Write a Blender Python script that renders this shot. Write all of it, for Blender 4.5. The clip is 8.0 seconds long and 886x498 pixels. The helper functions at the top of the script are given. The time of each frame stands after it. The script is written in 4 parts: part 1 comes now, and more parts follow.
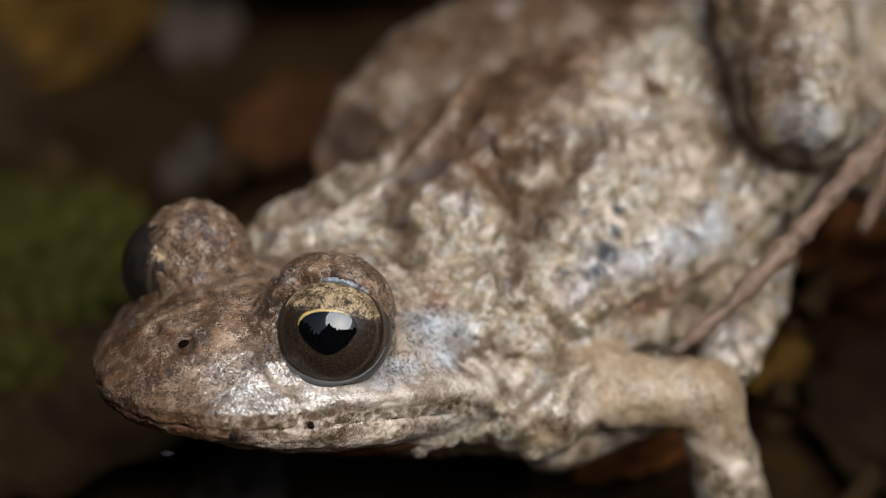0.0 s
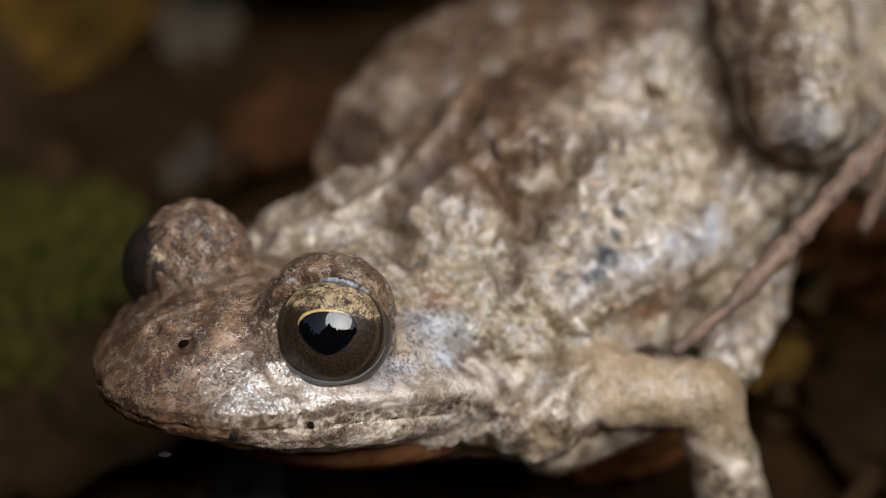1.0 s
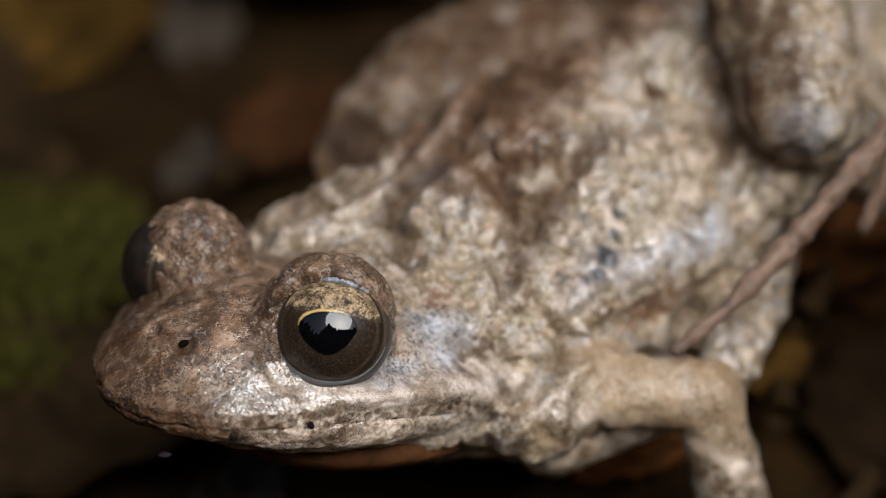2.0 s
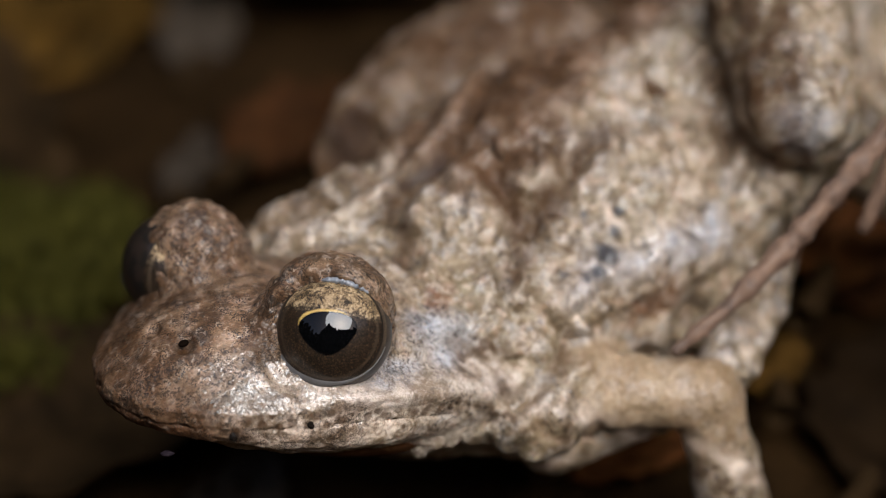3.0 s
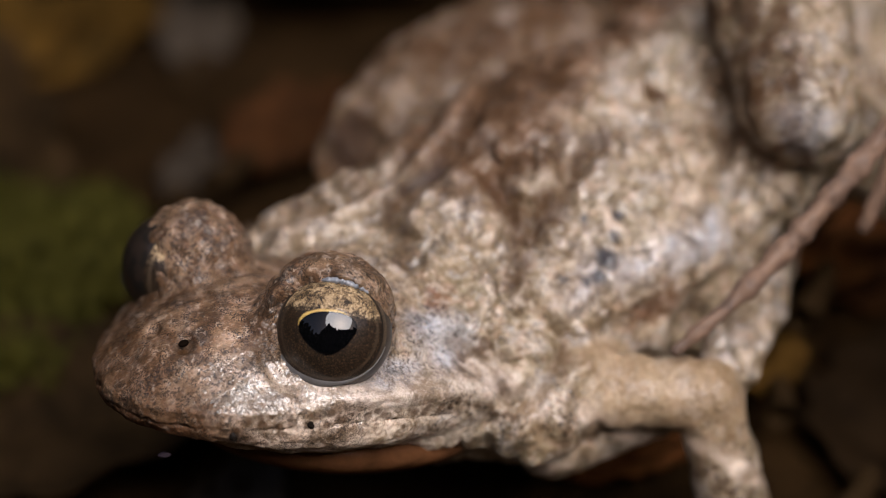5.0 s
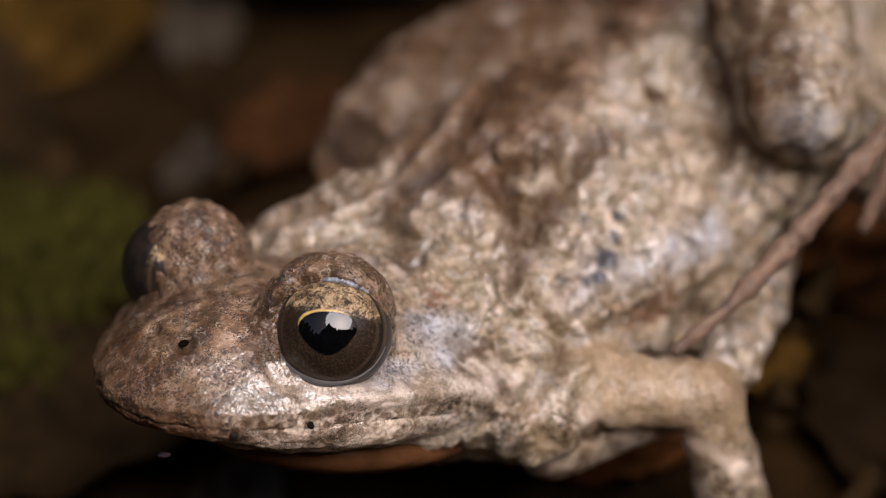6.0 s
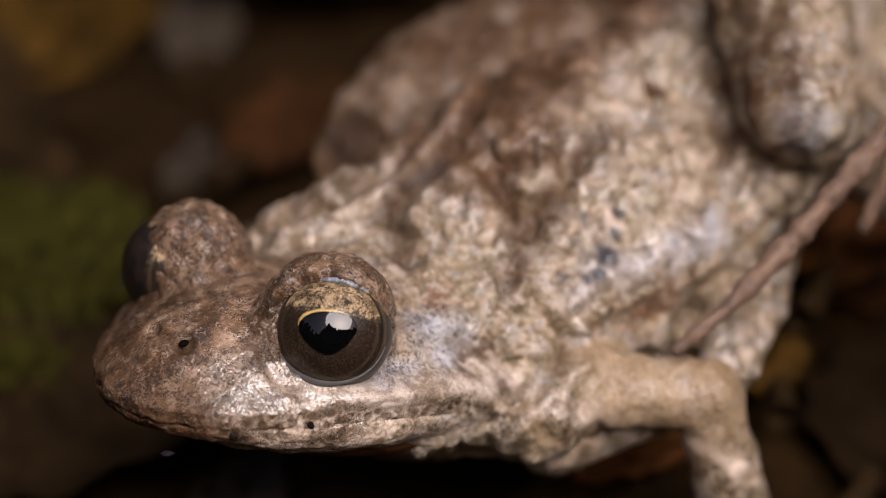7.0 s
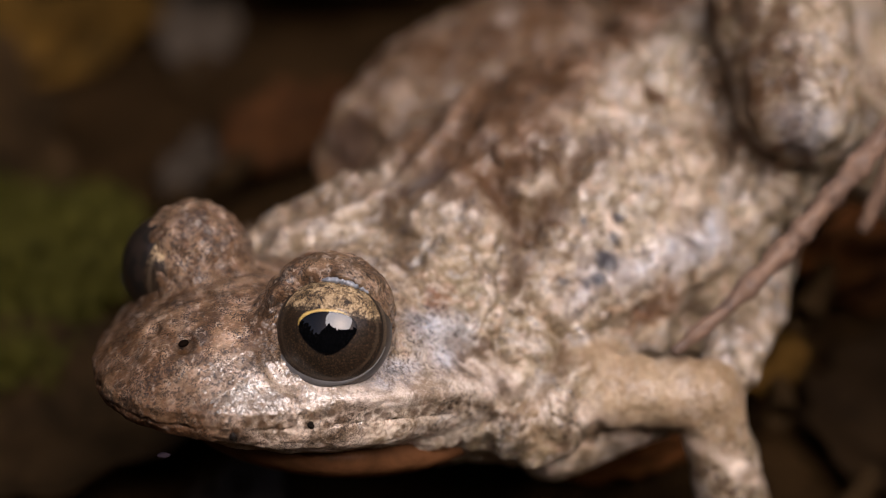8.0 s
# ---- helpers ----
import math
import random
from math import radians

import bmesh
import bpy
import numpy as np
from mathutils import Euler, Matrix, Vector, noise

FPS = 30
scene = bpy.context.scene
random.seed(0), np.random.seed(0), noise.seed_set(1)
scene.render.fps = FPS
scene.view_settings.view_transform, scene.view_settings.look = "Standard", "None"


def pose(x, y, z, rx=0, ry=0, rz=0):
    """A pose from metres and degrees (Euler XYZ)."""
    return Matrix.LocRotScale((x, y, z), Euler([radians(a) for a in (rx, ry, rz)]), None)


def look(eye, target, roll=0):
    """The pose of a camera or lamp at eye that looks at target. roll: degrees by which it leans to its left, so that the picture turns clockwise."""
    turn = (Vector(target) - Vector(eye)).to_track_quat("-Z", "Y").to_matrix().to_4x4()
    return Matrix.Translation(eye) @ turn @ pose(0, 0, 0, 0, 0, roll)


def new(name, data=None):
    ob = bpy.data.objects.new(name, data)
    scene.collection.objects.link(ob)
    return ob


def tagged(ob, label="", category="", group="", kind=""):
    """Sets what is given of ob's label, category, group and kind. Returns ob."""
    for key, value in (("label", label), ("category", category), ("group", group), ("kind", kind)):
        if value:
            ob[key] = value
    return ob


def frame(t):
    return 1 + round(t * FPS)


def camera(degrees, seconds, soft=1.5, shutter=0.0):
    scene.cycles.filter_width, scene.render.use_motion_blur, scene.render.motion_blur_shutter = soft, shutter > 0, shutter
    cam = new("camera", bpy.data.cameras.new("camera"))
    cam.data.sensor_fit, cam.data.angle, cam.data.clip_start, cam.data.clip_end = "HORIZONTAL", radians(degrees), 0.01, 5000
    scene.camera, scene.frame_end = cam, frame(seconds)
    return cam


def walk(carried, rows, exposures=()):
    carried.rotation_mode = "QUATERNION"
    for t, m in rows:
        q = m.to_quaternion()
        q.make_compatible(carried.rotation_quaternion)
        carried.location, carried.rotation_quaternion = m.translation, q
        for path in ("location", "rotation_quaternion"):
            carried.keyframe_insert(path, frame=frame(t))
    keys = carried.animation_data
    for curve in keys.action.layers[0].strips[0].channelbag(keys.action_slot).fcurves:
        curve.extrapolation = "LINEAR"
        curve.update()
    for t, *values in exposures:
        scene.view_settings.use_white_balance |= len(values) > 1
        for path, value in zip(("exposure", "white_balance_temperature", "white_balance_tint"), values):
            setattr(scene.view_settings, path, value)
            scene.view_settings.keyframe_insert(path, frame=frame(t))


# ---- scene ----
from mathutils import kdtree

MM = 0.001
ELEV = radians(38.5)
TARGET = Vector((0.0, 0.0, 0.02104))
TOWARD = Vector((0.0, -math.cos(ELEV), math.sin(ELEV)))
REACH = 0.180
cam = camera(13.10, 8.0, soft=0.75)
cam.data.dof.use_dof = True
cam.data.dof.focus_distance = 0.1797
cam.data.dof.aperture_fstop = 22.0
STAND = look(TARGET + TOWARD * REACH, TARGET)
walk(cam, [(0.0, STAND), (8.0, STAND)],
     [(0.0, 0.15, 6700, 10), (8.0, 0.15, 7600, 27)])

# ---- world and light ----
world = bpy.data.worlds.new("sky")
scene.world = world
world.use_nodes = True
wn = world.node_tree.nodes
wl = world.node_tree.links
sky = wn.new("ShaderNodeTexSky")
sky.sky_type = "NISHITA"
sky.sun_disc = False
sky.sun_elevation = radians(52)
sky.sun_rotation = radians(154)
sky.air_density, sky.dust_density, sky.ozone_density = 1.0, 4.0, 1.0
wn["Background"].inputs["Strength"].default_value = 0.14
wl.new(sky.outputs["Color"], wn["Background"].inputs["Color"])

sun_data = bpy.data.lights.new("sun", "SUN")
sun_data.energy, sun_data.angle, sun_data.color = 4.9, radians(50), (0.83, 0.93, 1.0)
sun = new("sun", sun_data)
sun.matrix_world = look((0.24, -0.56, 1.0), (0, 0, 0))


# ---- node helpers ----
def material(name):
    m = bpy.data.materials.new(name)
    m.use_nodes = True
    nt = m.node_tree
    return m, nt, nt.nodes["Principled BSDF"]


def noise_node(nt, vec, scale, detail=4.0, rough=0.55, dist=0.0):
    n = nt.nodes.new("ShaderNodeTexNoise")
    n.inputs["Scale"].default_value = scale
    n.inputs["Detail"].default_value = detail
    n.inputs["Roughness"].default_value = rough
    n.inputs["Distortion"].default_value = dist
    nt.links.new(vec, n.inputs["Vector"])
    return n.outputs["Fac"]


def cells_node(nt, vec, scale, feature="F1", rand=1.0):
    n = nt.nodes.new("ShaderNodeTexVoronoi")
    n.feature = feature
    n.inputs["Scale"].default_value = scale
    n.inputs["Randomness"].default_value = rand
    nt.links.new(vec, n.inputs["Vector"])
    return n.outputs["Distance"]


def ramp(nt, fac, stops):
    n = nt.nodes.new("ShaderNodeValToRGB")
    els = n.color_ramp.elements
    while len(els) < len(stops):
        els.new(0.5)
    for el, (pos, col) in zip(els, stops):
        el.position = pos
        el.color = (*col, 1) if len(col) == 3 else col
    nt.links.new(fac, n.inputs["Fac"])
    return n.outputs["Color"]


def span(nt, fac, a, b, lo=0.0, hi=1.0):
    n = nt.nodes.new("ShaderNodeMapRange")
    n.interpolation_type = "SMOOTHSTEP"
    for k, v in zip(("From Min", "From Max", "To Min", "To Max"), (a, b, lo, hi)):
        n.inputs[k].default_value = v
    nt.links.new(fac, n.inputs["Value"])
    return n.outputs["Result"]


def blend(nt, fac, a, b):
    n = nt.nodes.new("ShaderNodeMix")
    n.data_type = "RGBA"
    if isinstance(fac, float):
        n.inputs[0].default_value = fac
    else:
        nt.links.new(fac, n.inputs[0])
    for sock, v in ((n.inputs[6], a), (n.inputs[7], b)):
        if isinstance(v, tuple):
            sock.default_value = (*v, 1)
        else:
            nt.links.new(v, sock)
    return n.outputs[2]


def calc(nt, op, a, b):
    n = nt.nodes.new("ShaderNodeMath")
    n.operation = op
    for sock, v in zip(n.inputs, (a, b)):
        if isinstance(v, (int, float)):
            sock.default_value = v
        else:
            nt.links.new(v, sock)
    return n.outputs[0]


def bump(nt, height, distance, strength=1.0, normal=None):
    n = nt.nodes.new("ShaderNodeBump")
    n.inputs["Strength"].default_value = strength
    n.inputs["Distance"].default_value = distance
    nt.links.new(height, n.inputs["Height"])
    if normal is not None:
        nt.links.new(normal, n.inputs["Normal"])
    return n.outputs["Normal"]


def object_space(nt):
    return nt.nodes.new("ShaderNodeTexCoord").outputs["Object"]


def attribute(nt, name):
    n = nt.nodes.new("ShaderNodeAttribute")
    n.attribute_name = name
    return n.outputs["Fac"]


# ---- materials ----
def skin_material():
    m, nt, bsdf = material("frog_skin")
    v = object_space(nt)
    big = noise_node(nt, v, 150, 4, 0.6, 0.6)
    mid = noise_node(nt, v, 560, 6, 0.68, 0.5)
    fine = noise_node(nt, v, 5600, 2, 0.6)
    tan = ramp(nt, mid, [(0.36, (0.105, 0.068, 0.036)), (0.46, (0.185, 0.132, 0.076)),
                         (0.55, (0.260, 0.192, 0.117)), (0.66, (0.40, 0.315, 0.222))])
    snout = ramp(nt, mid, [(0.40, (0.055, 0.028, 0.014)), (0.49, (0.140, 0.074, 0.039)), (0.61, (0.28, 0.175, 0.105))])
    base = blend(nt, attribute(nt, "head"), tan, snout)
    olive = blend(nt, calc(nt, "MULTIPLY", span(nt, big, 0.45, 0.65, 0.0, 0.5), calc(nt, "SUBTRACT", 1.0, attribute(nt, "head"))), base, (0.20, 0.172, 0.105))
    pinkish = blend(nt, span(nt, noise_node(nt, v, 1100, 4), 0.55, 0.64, 0.0, 0.4), olive, (0.46, 0.29, 0.20))
    greyed = blend(nt, calc(nt, "MULTIPLY", span(nt, noise_node(nt, v, 800, 5, 0.7), 0.52, 0.60, 0.0, 0.5), calc(nt, "SUBTRACT", 1.0, calc(nt, "MULTIPLY", attribute(nt, "head"), 0.8))), pinkish, (0.40, 0.38, 0.36))
    pale = blend(nt, calc(nt, "MULTIPLY", attribute(nt, "pale"), 0.8), greyed, ramp(nt, mid, [(0.42, (0.32, 0.235, 0.165)), (0.56, (0.80, 0.67, 0.57))]))
    rust = blend(nt, attribute(nt, "rust"), pale, (0.16, 0.062, 0.027))
    blue = blend(nt, calc(nt, "MULTIPLY", attribute(nt, "blue"), 0.85), rust, ramp(nt, mid, [(0.43, (0.22, 0.25, 0.29)), (0.56, (0.55, 0.59, 0.66))]))
    grit = noise_node(nt, v, 2700, 3, 0.65, 0.8)
    calm = calc(nt, "SUBTRACT", 1.0, calc(nt, "MULTIPLY", attribute(nt, "head"), 0.4))
    faint = calc(nt, "MULTIPLY", calm, span(nt, attribute(nt, "pale"), 0.2, 0.9, 1.0, 0.45))
    blue = blend(nt, calc(nt, "MULTIPLY", span(nt, grit, 0.48, 0.38, 0.0, 0.60), faint), blue, (0.105, 0.062, 0.033))
    blue = blend(nt, calc(nt, "MULTIPLY", span(nt, grit, 0.54, 0.64, 0.0, 0.60), calm), blue, (0.54, 0.43, 0.34))
    arm = blend(nt, calc(nt, "MULTIPLY", attribute(nt, "limb"), 0.62), blue, ramp(nt, noise_node(nt, v, 300, 6, 0.7), [(0.42, (0.235, 0.145, 0.076)), (0.58, (0.39, 0.275, 0.168))]))
    # these two tones also carry the shade painted into creases
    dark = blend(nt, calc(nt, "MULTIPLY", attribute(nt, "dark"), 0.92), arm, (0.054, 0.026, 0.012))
    dark = blend(nt, calc(nt, "MULTIPLY", attribute(nt, "ink_shade"), 0.9), dark, (0.012, 0.014, 0.020))
    freckle = calc(nt, "MULTIPLY", span(nt, fine, 0.52, 0.60), span(nt, noise_node(nt, v, 420, 3), 0.43, 0.57, 0.15, 0.85))
    pepper = calc(nt, "MULTIPLY", calc(nt, "MULTIPLY", span(nt, cells_node(nt, v, 12500), 0.56, 0.34), span(nt, noise_node(nt, v, 1300, 3), 0.42, 0.56, 0.25, 1.0)), calc(nt, "MULTIPLY", calc(nt, "ADD", calc(nt, "MULTIPLY", attribute(nt, "head"), 0.7), 0.3), span(nt, attribute(nt, "pale"), 0.2, 0.9, 1.0, 0.45)))
    freckle = calc(nt, "MULTIPLY", freckle, span(nt, attribute(nt, "pale"), 0.2, 0.9, 1.0, 0.5))
    dotted = calc(nt, "MULTIPLY", calc(nt, "MAXIMUM", freckle, pepper), span(nt, attribute(nt, "limb"), 0.0, 1.0, 1.0, 0.3))
    speck = blend(nt, dotted, dark, (0.020, 0.013, 0.009))
    nt.links.new(speck, bsdf.inputs["Base Color"])
    bsdf.inputs["Roughness"].default_value = 0.55
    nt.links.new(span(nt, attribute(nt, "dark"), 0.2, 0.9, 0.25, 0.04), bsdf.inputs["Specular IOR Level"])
    squiggle = noise_node(nt, v, 4300, 1, 0.5, 2.4)
    film = span(nt, calc(nt, "ADD", squiggle, calc(nt, "MULTIPLY", attribute(nt, "wet"), 0.16)), 0.57, 0.64)
    film = calc(nt, "MULTIPLY", film, span(nt, attribute(nt, "wet"), 0.10, 0.45))
    damp = span(nt, noise_node(nt, v, 420, 4, 0.6), 0.42, 0.58, 0.03, 0.45)
    damp = calc(nt, "MULTIPLY", damp, span(nt, attribute(nt, "head"), 0.0, 1.0, 1.0, 0.3))
    damp = calc(nt, "MULTIPLY", damp, span(nt, attribute(nt, "limb"), 0.0, 1.0, 1.0, 0.3))
    wet = calc(nt, "MAXIMUM", damp, film)
    wet = calc(nt, "MULTIPLY", wet, span(nt, attribute(nt, "dark"), 0.2, 0.9, 1.0, 0.12))
    nt.links.new(wet, bsdf.inputs["Coat Weight"])
    nt.links.new(span(nt, film, 0.1, 0.9, 0.13, 0.25), bsdf.inputs["Coat Roughness"])
    bsdf.inputs["Coat IOR"].default_value = 1.9
    bsdf.inputs["Subsurface Weight"].default_value = 0.08
    bsdf.inputs["Subsurface Radius"].default_value = (0.0006, 0.0003, 0.0002)
    bsdf.inputs["Subsurface Scale"].default_value = 1.0
    pebbles = calc(nt, "SUBTRACT", 1.0, cells_node(nt, v, 4300, "F1"))
    grain = bump(nt, pebbles, 0.00026, 1.0)
    nt.links.new(span(nt, attribute(nt, "wet"), 0.0, 0.7, 0.20, 0.07), nt.nodes["Bump"].inputs["Strength"])
    grain = bump(nt, noise_node(nt, v, 2600, 2, 0.5, 1.5), 0.00006, 1.0, grain)
    grain = bump(nt, film, 0.000022, 1.0, grain)
    nt.links.new(span(nt, attribute(nt, "wet"), 0.1, 0.8, 0.0, 1.0), grain.node.inputs["Strength"])
    nt.links.new(grain, bsdf.inputs["Normal"])
    nt.links.new(grain, bsdf.inputs["Coat Normal"])
    return m


def plain_material(name, colour, rough=0.6, second=None, scale=800, bumpy=0.0, coat=0.0):
    m, nt, bsdf = material(name)
    v = object_space(nt)
    n = noise_node(nt, v, scale, 5, 0.6, 0.3)
    nt.links.new(ramp(nt, n, [(0.3, second or colour), (0.68, colour)]), bsdf.inputs["Base Color"])
    bsdf.inputs["Roughness"].default_value = rough
    bsdf.inputs["Coat Weight"].default_value = coat
    bsdf.inputs["Specular IOR Level"].default_value = 0.5 if rough < 0.8 else 0.02
    if bumpy:
        nt.links.new(bump(nt, n, bumpy), bsdf.inputs["Normal"])
    return m


SKIN = skin_material()
THROAT_SKIN = plain_material("throat_skin", (0.14, 0.058, 0.025), 0.8, (0.070, 0.029, 0.012), 500, 0.0003, 0.05)
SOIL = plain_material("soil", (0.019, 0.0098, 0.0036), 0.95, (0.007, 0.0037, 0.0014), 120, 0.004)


# ---- fields: smooth solids in millimetres ----
def hash3(i, j, k, seed):
    n = (i.astype(np.uint32) * np.uint32(73856093)) ^ (j.astype(np.uint32) * np.uint32(19349663)) ^ (k.astype(np.uint32) * np.uint32(83492791))
    n ^= np.uint32(seed * 40503 + 977)
    n = (n ^ (n >> np.uint32(16))) * np.uint32(0x45D9F3B)
    n = (n ^ (n >> np.uint32(16))) * np.uint32(0x45D9F3B)
    return n ^ (n >> np.uint32(16))


def grain3(p, scale, seed=0):
    """Smooth noise, -1 to 1."""
    q = p * np.float32(scale)
    c = np.floor(q)
    t = q - c
    t = t * t * (3 - 2 * t)
    c = c.astype(np.int32)
    out = 0
    for a in (0, 1):
        wa = t[:, 0] if a else 1 - t[:, 0]
        for b in (0, 1):
            wb = wa * (t[:, 1] if b else 1 - t[:, 1])
            for d in (0, 1):
                wd = wb * (t[:, 2] if d else 1 - t[:, 2])
                out = out + wd * (hash3(c[:, 0] + a, c[:, 1] + b, c[:, 2] + d, seed) & np.uint32(0xFFFF)).astype(np.float32)
    return out * np.float32(2 / 65536) - 1


def warts3(p, scale, seed=0):
    """Rounded bumps, 0 between them to 1 on top."""
    q = p * np.float32(scale)
    c = np.floor(q)
    f = q - c
    c = c.astype(np.int32)
    best = np.full(len(p), 9.0, np.float32)
    for a in (-1, 0, 1):
        for b in (-1, 0, 1):
            for d in (-1, 0, 1):
                n = hash3(c[:, 0] + a, c[:, 1] + b, c[:, 2] + d, seed)
                dx = a - f[:, 0] + (n & np.uint32(1023)).astype(np.float32) * np.float32(1 / 1024)
                dy = b - f[:, 1] + ((n >> np.uint32(10)) & np.uint32(1023)).astype(np.float32) * np.float32(1 / 1024)
                dz = d - f[:, 2] + ((n >> np.uint32(20)) & np.uint32(1023)).astype(np.float32) * np.float32(1 / 1024)
                best = np.minimum(best, dx * dx + dy * dy + dz * dz)
    return np.clip(1 - best / np.float32(0.55), 0, 1)


def smin(a, b, k):
    h = np.clip(0.5 + 0.5 * (b - a) / k, 0, 1)
    return b + (a - b) * h - k * h * (1 - h)


def smax(a, b, k):
    return -smin(-a, -b, k)


def ellipsoid(p, c, r):
    q = (p - np.float32(c)) / np.float32(r)
    k0 = np.sqrt((q * q).sum(1)) + 1e-6
    k1 = np.sqrt(((q / np.float32(r)) ** 2).sum(1)) + 1e-6
    return k0 * (k0 - 1) / k1


def cone(p, a, b, ra, rb):
    a, b = np.float32(a), np.float32(b)
    d = b - a
    t = np.clip(((p - a) @ d) / (d @ d), 0, 1)
    return np.sqrt(((p - a - t[:, None] * d) ** 2).sum(1)) - (ra + (rb - ra) * t)


def sstep(x, a, b):
    t = np.clip((x - a) / (b - a), 0, 1)
    return t * t * (3 - 2 * t)


def hump(x, c, w):
    return np.exp(-((x - c) / w) ** 2)


def surface(field, lo, hi, h):
    """Vertices and quads of field = 0 in the box, by surface nets, in two passes."""
    lo = np.float32(lo)
    nc = np.ceil((np.float32(hi) - lo) / (4 * h)).astype(int)
    ax = [lo[i] + (np.arange(nc[i]) + 0.5) * 4 * h for i in range(3)]
    g = np.stack(np.meshgrid(*ax, indexing="ij"), -1).reshape(-1, 3).astype(np.float32)
    coarse = field(g, False).reshape(nc)
    near = np.abs(coarse) < 4 * h + 0.55
    F = coarse.repeat(4, 0).repeat(4, 1).repeat(4, 2)
    mask = near.repeat(4, 0).repeat(4, 1).repeat(4, 2)
    idx = np.argwhere(mask)
    vals = np.empty(len(idx), np.float32)
    for s in range(0, len(idx), 400000):
        vals[s:s + 400000] = field((lo + (idx[s:s + 400000] + 0.5) * h).astype(np.float32), True)
    F[mask] = vals
    S = F < 0
    n = np.array(F.shape)
    count = np.zeros(n - 1, np.int8)
    corners = [(a, b, c) for a in (0, 1) for b in (0, 1) for c in (0, 1)]
    sl = lambda o: tuple(slice(o[i], n[i] - 1 + o[i]) for i in range(3))
    for o in corners:
        count += S[sl(o)]
    act = np.argwhere((count > 0) & (count < 8))
    vid = np.full(n - 1, -1, np.int64)
    vid[tuple(act.T)] = np.arange(len(act))
    acc = np.zeros((len(act), 3), np.float32)
    num = np.zeros(len(act), np.float32)
    for o in corners:
        for axis in range(3):
            if o[axis]:
                continue
            o2 = list(o)
            o2[axis] = 1
            fa = F[tuple((act + o).T)]
            fb = F[tuple((act + o2).T)]
            cross = (fa < 0) != (fb < 0)
            t = np.where(cross, fa / np.where(cross, fa - fb, 1), 0)
            pt = np.repeat(np.float32([o]), len(act), 0)
            pt[:, axis] = t
            acc += pt * cross[:, None]
            num += cross
    verts = lo + (act + acc / num[:, None] + 0.5) * h
    quads = []
    for axis in range(3):
        b, c = (axis + 1) % 3, (axis + 2) % 3
        s0 = [slice(None)] * 3
        s1 = [slice(None)] * 3
        s0[axis], s1[axis] = slice(0, n[axis] - 1), slice(1, n[axis])
        ed = np.argwhere(S[tuple(s0)] != S[tuple(s1)])
        ed = ed[(ed[:, b] > 0) & (ed[:, c] > 0) & (ed[:, b] < n[b] - 1) & (ed[:, c] < n[c] - 1)]
        inside = S[tuple(ed.T)]
        eb, ec = np.eye(3, dtype=int)[b], np.eye(3, dtype=int)[c]
        q = np.stack([vid[tuple((ed - eb - ec).T)], vid[tuple((ed - ec).T)], vid[tuple(ed.T)], vid[tuple((ed - eb).T)]], 1)
        q[~inside] = q[~inside][:, ::-1]
        quads.append(q)
    return verts, np.concatenate(quads)


def solid(name, verts, quads, mat, parent, label="", masks=None):
    """One smooth mesh part from vertices in millimetres."""
    me = bpy.data.meshes.new(name)
    me.vertices.add(len(verts))
    me.vertices.foreach_set("co", (verts * MM).astype(np.float32).ravel())
    me.loops.add(len(quads) * 4)
    me.loops.foreach_set("vertex_index", quads.ravel().astype(np.int32))
    me.polygons.add(len(quads))
    me.polygons.foreach_set("loop_start", np.arange(0, len(quads) * 4, 4, dtype=np.int32))
    me.polygons.foreach_set("use_smooth", np.ones(len(quads), bool))
    for key, val in (masks or {}).items():
        me.attributes.new(key, "FLOAT", "POINT").data.foreach_set("value", val.astype(np.float32))
    me.update()
    me.validate()
    me.materials.append(mat)
    ob = new(name, me)
    ob.parent = parent
    return tagged(ob, label)


def part(name, bm, mat, parent, label=""):
    me = bpy.data.meshes.new(name)
    bm.to_mesh(me)
    bm.free()
    me.polygons.foreach_set("use_smooth", np.ones(len(me.polygons), bool))
    me.materials.append(mat)
    ob = new(name, me)
    ob.parent = parent
    return tagged(ob, label)


# ---- the ground ----
def ground():
    bm = bmesh.new()
    rings = [0.0] + [0.012 * 1.22 ** i for i in range(64)]
    prev = None
    for r in rings:
        row = []
        for k in range(72 if r else 1):
            a = k * math.tau / 72
            x, y = r * math.cos(a), r * math.sin(a)
            z = -0.002 + 0.0035 * noise.noise((x * 45, y * 45, 0)) + 0.004 * noise.noise((x * 14, y * 14, 4)) * min(1, r / 0.05)
            row.append(bm.verts.new((x, y, z)))
        if prev:
            for k in range(72):
                a, b = prev[k % len(prev)], prev[(k + 1) % len(prev)]
                c, d = row[(k + 1) % 72], row[k]
                bm.faces.new((a, d, c) if a is b else (a, d, c, b))
        prev = row
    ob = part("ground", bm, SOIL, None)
    return tagged(ob, "dark damp forest soil under leaf litter", "ground", kind="structure")


ground()
UNSEEN_FOLIAGE = plain_material("unseen_foliage", (0.030, 0.034, 0.016), 0.9, (0.008, 0.008, 0.005), 9, 0.02)


